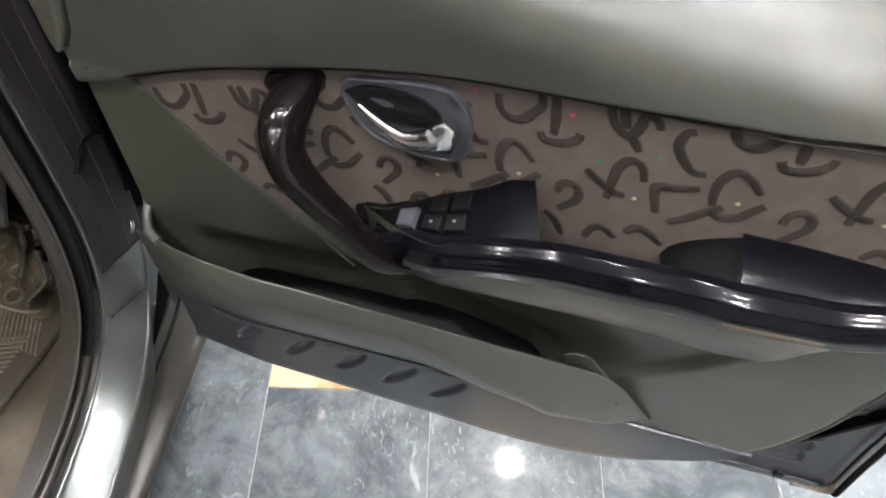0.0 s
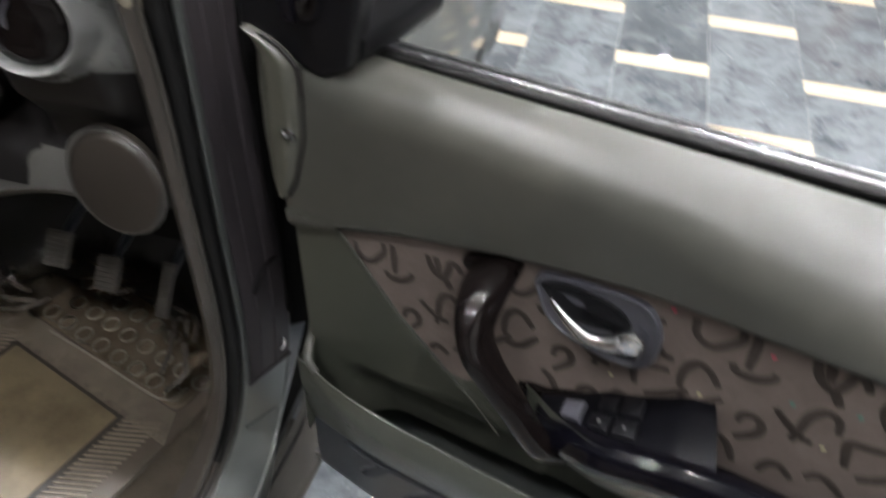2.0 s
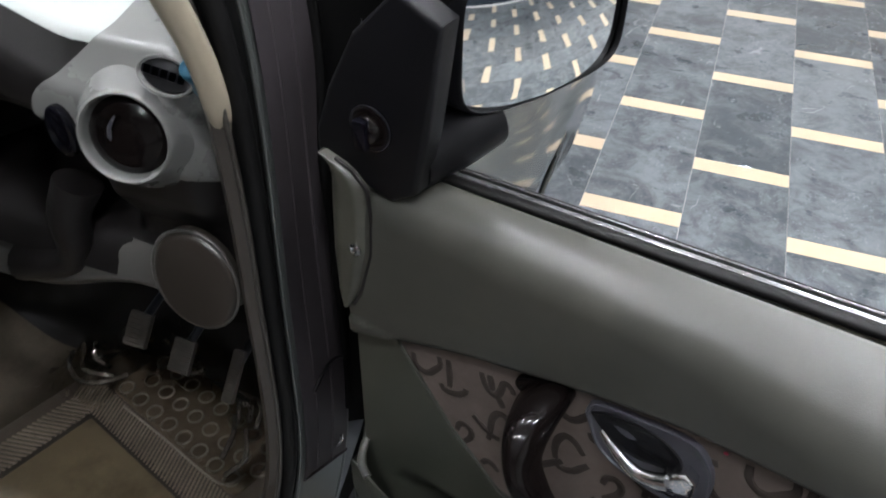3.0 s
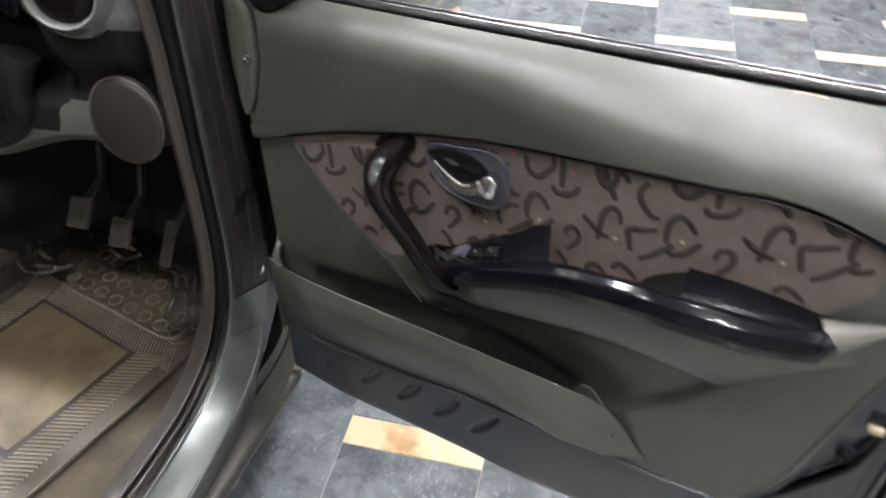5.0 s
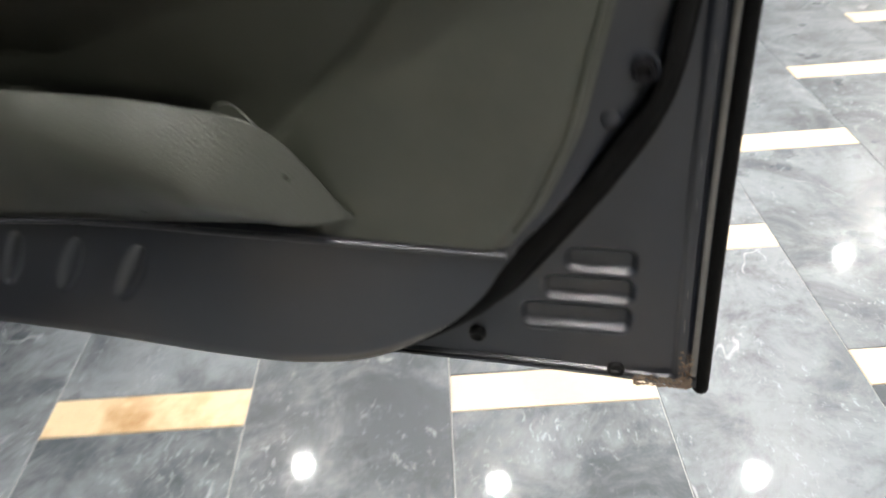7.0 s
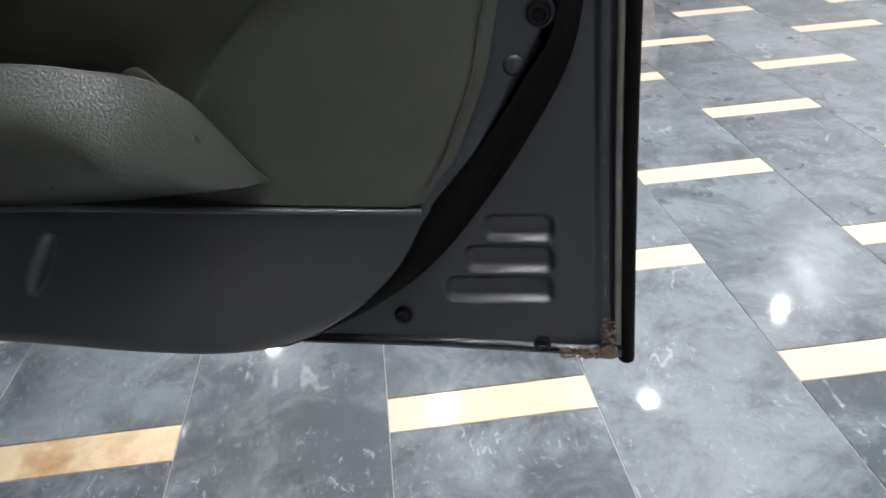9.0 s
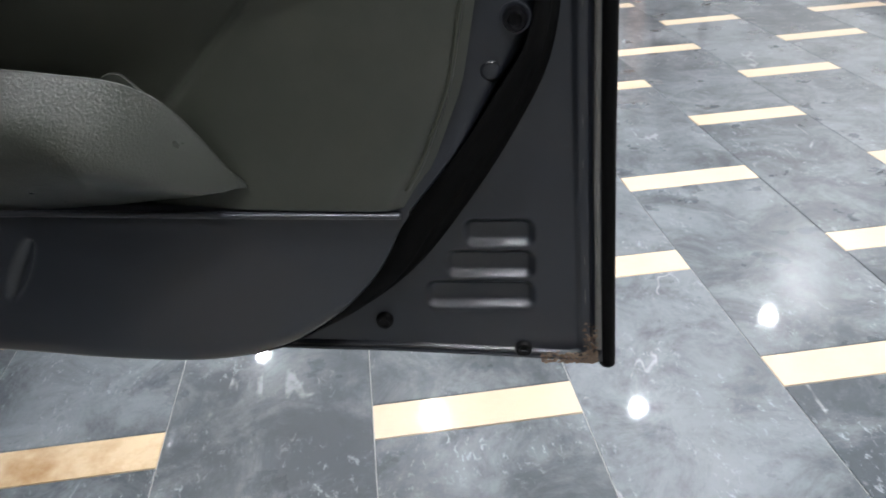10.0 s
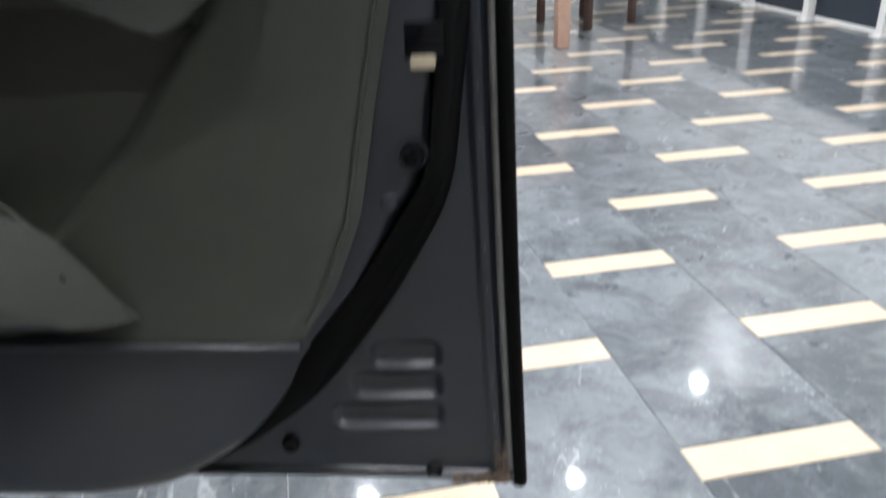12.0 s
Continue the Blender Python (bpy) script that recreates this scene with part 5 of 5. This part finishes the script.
for k in range(52):
    x = -.215 + .43 * k / 51
    part("border_rib", box((-.0017, -.030, 0), (.0017, .030, .0025), turn=MT @ Matrix.Translation((x, .058, .008)) @ Matrix.Rotation(.5, 4, "Z")), M_RIB, mat, smooth=False)
    if k < 38:
        for s in (-1, 1):
            part("border_rib", box((-.034, -.0017, 0), (.034, .0017, .0025), turn=MT @ Matrix.Translation((s * .172, -.31 + k * .0095, .008)) @ Matrix.Rotation(.5, 4, "Z")), M_RIB, mat, smooth=False)
part("heel_pad", slab([on_mat(x + .02, y + .155, .008) for x, y in rounded(.185, .068, .02)], (0, 0, .004), .002), M_CLEAR, mat, "glossy smoky vinyl heel pad")
rng = random.Random(2)
for i in range(8):
    for j in range(3):
        c = on_mat(-.14 + .045 * i + .022 * (j % 2), .108 + .042 * j, .012)
        part("pad_ring", sweep([c + Vector((.014 * math.cos(a), .014 * math.sin(a), .001)) for a in span(0, 2 * math.pi, 19)], .0026, (0, 0, 1), 6, .8, False), M_RING, mat)
folds = (((-.985, .885), (-.962, .850), (-.925, .828), (-.875, .832), (-.848, .872)), ((-.970, .900), (-.940, .858), (-.905, .846), (-.868, .860)), ((-.955, .915), (-.925, .880), (-.890, .876)),
         ((-.624, .909), (-.590, .906), (-.562, .888), (-.552, .852)), ((-.606, .892), (-.582, .884), (-.570, .858)), ((-.780, .925), (-.745, .912), (-.705, .925)),
         ((-.655, .905), (-.612, .890), (-.588, .850)), ((-.562, .838), (-.537, .790), (-.545, .742)), ((-.602, .862), (-.578, .820), (-.574, .775)))
for i, pts in enumerate(folds):
    path = curve_through([Vector((x, y, .262 + .010 * ((j + i) % 2) + .25 * max(0, y - .90))) for j, (x, y) in enumerate(pts)], 22)
    part("vinyl_fold", sweep(path, [.0038 + .0034 * abs(math.sin(1.3 * j + i)) for j in range(22)], (0, 0, 1), 8, .8), M_FOLD, mat, "glossy folded edge of clear vinyl")
part("vinyl_hem", sweep(curve_through([on_mat(x, y, .0125) for x, y in ((-.105, .078), (0, .083), (.145, .086), (.178, .098), (.186, .13))], 24), .0028, (0, 0, 1), 8, .7), M_RING, mat, "pale hem of the vinyl pad")


def crumple(x, y):
    h = 0.0
    for i in range(7):
        a = 1.7 * i + .4
        h += abs(math.sin((x * math.cos(a) + y * math.sin(a)) * (38 + 11 * i) + 2.1 * i)) / (1 + i * .5)
    edge = min(1.0, max(0.0, (max(abs(x) / .235, abs(y - .165) / .095) - .70) / .3))
    return .004 + .017 * h * (.07 + edge) + .030 * edge ** 2


bm, _ = sheet(lambda x, y: on_mat(x + .01, y, .010 + crumple(x, y)), span(-.23, .23, 90), span(.075, .258, 40))
part("vinyl_cover", bm, M_VINYL, mat, "crumpled clear vinyl cover over the heel pad", smooth=False)
rng = random.Random(8)
for cx, cy, w, h in ((-.925, .865, .075, .075), (-.86, .955, .07, .06), (-.572, .885, .055, .050), (-.74, .93, .09, .05)):
    high = [[rng.uniform(0, .045) for q in range(15)] for p in range(15)]
    bm, _ = sheet(lambda p, q: Vector((cx + w * (p / 7 - 1) + rng.uniform(-.006, .006), cy + h * (q / 7 - 1) + rng.uniform(-.006, .006), .245 + high[p][q] * (1.2 - .6 * (abs(p - 7) + abs(q - 7)) / 7) + .25 * max(0, cy + h * (q / 7 - 1) - .90))), range(15), range(15))
    part("vinyl_crumple", bm, M_VINYL, mat, "crumpled clear vinyl", smooth=False)
pedals = ((-.752, .85, .443, .022, .030), (-.672, .85, .408, .021, .030), (-.572, .85, .397, .011, .046))
for x, y, z, w, h in pedals:
    tilt = Matrix.Translation((x, y, z)) @ Matrix.Rotation(-.75, 4, "X")
    pedal = part("pedal", box((-w, -.006, -h), (w, .006, h), .005, turn=tilt), M_PEDAL, car, "worn brown-grey rubber-faced pedal")
    for k in range(-3, 4):
        part("pedal_rib", box((-w + .003, -.0072, -.0016), (w - .003, -.005, .0016), .0006, turn=tilt @ Matrix.Translation((0, 0, k * h * .27))), M_PEDAL, pedal)
    part("pedal_arm", sweep([tilt @ Vector((0, .004, h * .4)), tilt @ Vector((0, .05, h + .05)), Vector((x, 1.02, z + .20)), Vector((x, 1.03, z + .34))], .008, (1, 0, 0), 8), M_STEEL, pedal)


# dashboard: a rounded end by the pillar, a lower knee roll, a top lightened for windscreen light
def dash_point(x, k):
    # k runs down the section from the windscreen edge to the knee roll
    sect = [(.98, 1.09), (.88, 1.10), (.77, 1.095), (.70, 1.075), (.668, 1.03), (.662, .97), (.672, .90), (.70, .855), (.705, .82), (.685, .785), (.672, .765), (.69, .745), (.76, .735), (.85, .74)]
    t = k * (len(sect) - 1)
    i = min(len(sect) - 2, int(t))
    f = t - i
    y, z = sect[i][0] + (sect[i + 1][0] - sect[i][0]) * f, sect[i][1] + (sect[i + 1][1] - sect[i][1]) * f
    end = step(x, -.40, -.345)
    hood = step(-x, .52, .60) * (1 - step(-x, 1.02, 1.10)) * step(z, .93, 1.05)
    back = .12 * step(-x, .50, .57) * (1 - step(-x, 1.02, 1.10)) * step(z, .80, .84) * (1 - step(z, .93, .99))
    return Vector((x, y + end * .05 + back - .03 * hood, z + .05 * hood - end * (.02 if z > .9 else 0)))


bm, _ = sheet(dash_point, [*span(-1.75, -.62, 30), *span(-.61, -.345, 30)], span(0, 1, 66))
dash = part("dashboard", bm, M_DARK, car, "grey plastic dashboard, body coloured dark for shade, top lightened")
dash.location = (-.030, .018, -.006)
bm, _ = sheet(lambda x, k: dash_point(x, k) + Vector((0, -.001, .0025)), [*span(-1.75, -.62, 30), *span(-.61, -.352, 24)], span(0, .245, 20))
part("dashboard_top", bm, M_DASHTOP, dash, "grey-green dashboard top, lightened for windscreen light")
def pod_face(s, k):
    left = -.480 - .072 * step(k, .20, .36) + .045 * step(k, .395, .45)
    p = dash_point(left + (-.318 - left) * s, k)
    under = step(k, .37, .46)
    return p + Vector((0, -.0025 - .008 * math.sin(math.pi * min(1, max(0, (k - .16) / .30))) + .045 * under ** 2, .003 - .018 * s * under))


bm, _ = sheet(pod_face, span(0, 1, 28), span(.16, .46, 34))
part("vent_pod", bm, M_POD, dash, "silver-grey pod round the side air vent")
bm, _ = sheet(lambda x, k: dash_point(x, k) + Vector((0, -.003, .001 - .06 * step(-x, .50, .72))), span(-1.1, -.346, 40), span(.64, .90, 20))
part("knee_roll", bm, M_DASH, dash, "grey lower roll of the dashboard")
VC, VA = Vector((-.431, .643, 1.005)), Vector((.25, -.93, .22))
vent = part("round_vent", lathe([(.066, -.030), (.058, -.014), (.0515, -.004), (.0485, .004), (.0470, .0085), (.0450, .010), (.0432, .0085), (.0425, .003), (.040, -.006), (.026, -.012), (.001, -.012)], VC, VA, 40), M_POD, dash, "round swivelling air vent")
part("vent_ball", lathe([(.0415, -.007), (.039, -.001), (.031, .004), (.017, .007), (.001, .0075)], VC, VA, 32), M_BROWN, dash, "glossy dark vent ball")
vn = VA.normalized()
arc = curve_through([VC + vn * .0075 + Vector((-.004, 0, .024)), VC + vn * .010 + Vector((-.014, 0, .008)), VC + vn * .010 + Vector((-.014, 0, -.008)), VC + vn * .0075 + Vector((-.003, 0, -.024))], 16)
part("vent_tab", sweep(arc, [.0010 + .0016 * math.sin(math.pi * i / 15) for i in range(16)], (1, 0, 0), 8, .6), M_BEZEL, dash, "thin curved tab of the vent")
part("side_switch", slab([Vector((-.523 + .017 * math.cos(a), .655, .986 + .030 * math.sin(a))) for a in span(0, 2 * math.pi, 25)[:-1]], (.002, -.012, .003), .005), M_BLACK, dash, "oval black dashboard switch")
part("demister_vent", slab([Vector((-.384 + .027 * math.cos(a), .668 + .010 * math.sin(a), 1.064 + .011 * math.sin(a) - .004 * math.cos(a))) for a in span(0, 2 * math.pi, 25)[:-1]], (0, -.006, .006), .002), M_MATT, dash, "small slotted side demister")
for k in range(5):
    part("demister_slat", box((-.0011, -.009, -.001), (.0011, .008, .007), .0004, turn=Matrix.Translation((-.402 + .009 * k, .660, 1.071 - .0013 * k)) @ Matrix.Rotation(-.6, 4, "X")), M_SATIN, dash)
part("demister_rim", sweep([Vector((-.384 + .029 * math.cos(a), .660 + .011 * math.sin(a), 1.070 + .013 * math.sin(a) - .004 * math.cos(a))) for a in span(0, 2 * math.pi, 33)], .0018, (0, 1, 0), 6, 1, False), M_POD, dash)
KC = Vector((-.412, .674, .807))
part("knee_panel", slab([KC + Vector((.056 * math.cos(a), .010 * math.sin(a), .063 * math.sin(a))) for a in span(0, 2 * math.pi, 41)[:-1]], (.002, -.018, .0), .008, 4), M_SCUFF, dash, "round brown cloth-faced speaker panel")
part("panel_ring", sweep([KC + Vector((.057 * math.cos(a), -.011 + .010 * math.sin(a), .064 * math.sin(a))) for a in span(0, 2 * math.pi, 49)], .0024, (0, 1, 0), 8, 1, False), M_DASH, dash)
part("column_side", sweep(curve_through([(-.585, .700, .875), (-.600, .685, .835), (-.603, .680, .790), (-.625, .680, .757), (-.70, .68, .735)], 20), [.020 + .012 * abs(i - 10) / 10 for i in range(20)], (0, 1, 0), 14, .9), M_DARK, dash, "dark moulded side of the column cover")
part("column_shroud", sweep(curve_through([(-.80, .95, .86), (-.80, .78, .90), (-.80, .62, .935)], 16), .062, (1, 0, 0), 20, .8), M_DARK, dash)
steer = part("steering_wheel", sweep([Vector((-.80 + .18 * math.cos(a), .545 + .075 * math.sin(a), .965 + .165 * math.sin(a))) for a in span(0, 2 * math.pi, 61)], .0155, (0, 1, .4), 12, 1, False), M_DARK, car, "dark grey steering wheel")
part("hub", lathe([(.07, -.02), (.072, .01), (.05, .03), (.001, .034)], (-.80, .555, .955), (0, -.9, .4), 28), M_DARK, steer)
for a in (-.3, math.pi + .3, -math.pi / 2):
    part("spoke", sweep([Vector((-.80, .552, .955)), Vector((-.80 + .17 * math.cos(a), .545 + .07 * math.sin(a), .965 + .155 * math.sin(a)))], .014, (0, 1, .4), 8, 1), M_DARK, steer)
part("cluster_cowl", sweep(curve_through([(-1.0, .69, 1.06), (-.92, .66, 1.125), (-.80, .65, 1.145), (-.68, .66, 1.125), (-.60, .69, 1.06)], 24), .022, (0, 1, 0), 12), M_DARK, dash, "dark instrument cowl")
bottle = thing("blue_bottle", "small blue plastic bottle on the dashboard by the pillar", "bottle")
bottle.location = BODY_AT
part("bottle_body", lathe([(.001, 0), (.012, 0), (.014, .004), (.014, .040), (.010, .050), (.008, .060)], (-.380, .712, 1.030), (.06, -.42, .5), 20), M_BLUE, bottle)
part("bottle_cap", lathe([(.0105, .058), (.0105, .072), (.009, .074), (.001, .0745)], (-.380, .712, 1.030), (.06, -.42, .5), 16), M_BLUE, bottle)
path = curve_through([(-.354, .674, 1.010), (-.350, .664, 1.050), (-.348, .644, 1.125), (-.356, .60, 1.23), (-.40, .54, 1.36)], 24)
part("pillar_trim", sweep(path, [.006, .010, .013] + [.0145] * 21, (0, 1, 0), 12, .7), M_CREAM, car, "cream plastic trim up the windscreen pillar")

# ---- far things: a table leg and a chair near the glazing ----
tbl = thing("wooden_table", "pinkish wooden table on square legs", "table")
for x, y in ((1.97, 4.04), (1.20, 4.04), (1.97, 5.80), (1.20, 5.80)):
    part("leg", box((x - .035, y - .035, 0), (x + .035, y + .035, .71), .004), M_WOOD, tbl)
part("tabletop", box((1.12, 3.96, .71), (2.05, 5.88, .75), .006), M_WOOD, tbl)
chair = thing("wooden_chair", "dark wooden chair beside the table", "chair")
for x, y, h in ((2.13, 4.90, .44), (2.31, 4.52, .44), (2.49, 5.07, .92), (2.67, 4.69, .92)):
    part("leg", box((-.02, -.02, 0), (.02, .02, h), .003, turn=Matrix.Translation((x, y, 0)) @ Matrix.Rotation(.44, 4, "Z")), M_DKWOOD, chair)
CT = Matrix.Translation((2.40, 4.795, 0)) @ Matrix.Rotation(.44, 4, "Z")
part("seat", box((-.22, -.23, .44), (.22, .23, .475), .008, turn=CT), M_DKWOOD, chair)
part("backrest", box((.185, -.21, .70), (.21, .21, .90), .006, turn=CT), M_DKWOOD, chair)

# ---- floor tiles and strips, piece by piece; the far ones joined ----
TLEN = PERIOD - BAND


def piece_mesh(name, w, h, mat):
    bm = bmesh.new()
    lo = [bm.verts.new((x, y, -.006)) for x, y in ((0, 0), (w, 0), (w, h), (0, h))]
    md = [bm.verts.new((x, y, -.0008)) for x, y in ((0, 0), (w, 0), (w, h), (0, h))]
    tp = [bm.verts.new((x, y, 0)) for x, y in ((.0008, .0008), (w - .0008, .0008), (w - .0008, h - .0008), (.0008, h - .0008))]
    for a, b in ((lo, md), (md, tp)):
        for k in range(4):
            bm.faces.new((a[k], a[(k + 1) % 4], b[(k + 1) % 4], b[k]))
    bm.faces.new(tp)
    me = bpy.data.meshes.new(name)
    bm.to_mesh(me)
    bm.free()
    me.materials.append(mat)
    return me


ME_TILE = piece_mesh("floor_tile", COL - JOINT, TLEN - JOINT, M_TILE)
ME_STRIP = piece_mesh("floor_strip", COL - JOINT, BAND - JOINT, M_STRIP)
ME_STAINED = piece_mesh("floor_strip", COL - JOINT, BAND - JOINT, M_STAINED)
rng = random.Random(11)
rest = {M_TILE: [[], []], M_STRIP: [[], []]}
for k in range(-19, 12):
    for n in range(-8, 14):
        x = .42 + COL * k + JOINT / 2
        top = .80 + PERIOD * n + (PERIOD / 2 if k % 2 else 0)
        for me, y, w, h, mt in ((ME_TILE, top + JOINT / 2, COL - JOINT, TLEN - JOINT, M_TILE), (ME_STRIP, top - BAND + JOINT / 2, COL - JOINT, BAND - JOINT, M_STRIP)):
            if x < X0 or x + w > X1 or y < Y0 or y + h > Y1:
                continue
            if -3 <= k <= 9 and -.7 < top < 5.6:
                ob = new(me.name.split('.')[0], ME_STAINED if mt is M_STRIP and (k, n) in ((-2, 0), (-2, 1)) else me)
                ob.location = (x, y, rng.uniform(-.0004, .0))
                ob.parent = floor
            else:
                vs, fs = rest[mt]
                b = len(vs)
                vs += [(x, y, -.0002), (x + w, y, -.0002), (x + w, y + h, -.0002), (x, y + h, -.0002)]
                fs.append((b, b + 1, b + 2, b + 3))
for mt, nm in ((M_TILE, "far_floor_tiles"), (M_STRIP, "far_floor_strips")):
    me = bpy.data.meshes.new(nm)
    me.from_pydata(rest[mt][0], [], rest[mt][1])
    me.materials.append(mt)
    ob = new(nm, me)
    ob.parent = floor
    tagged(ob, kind="stuff")
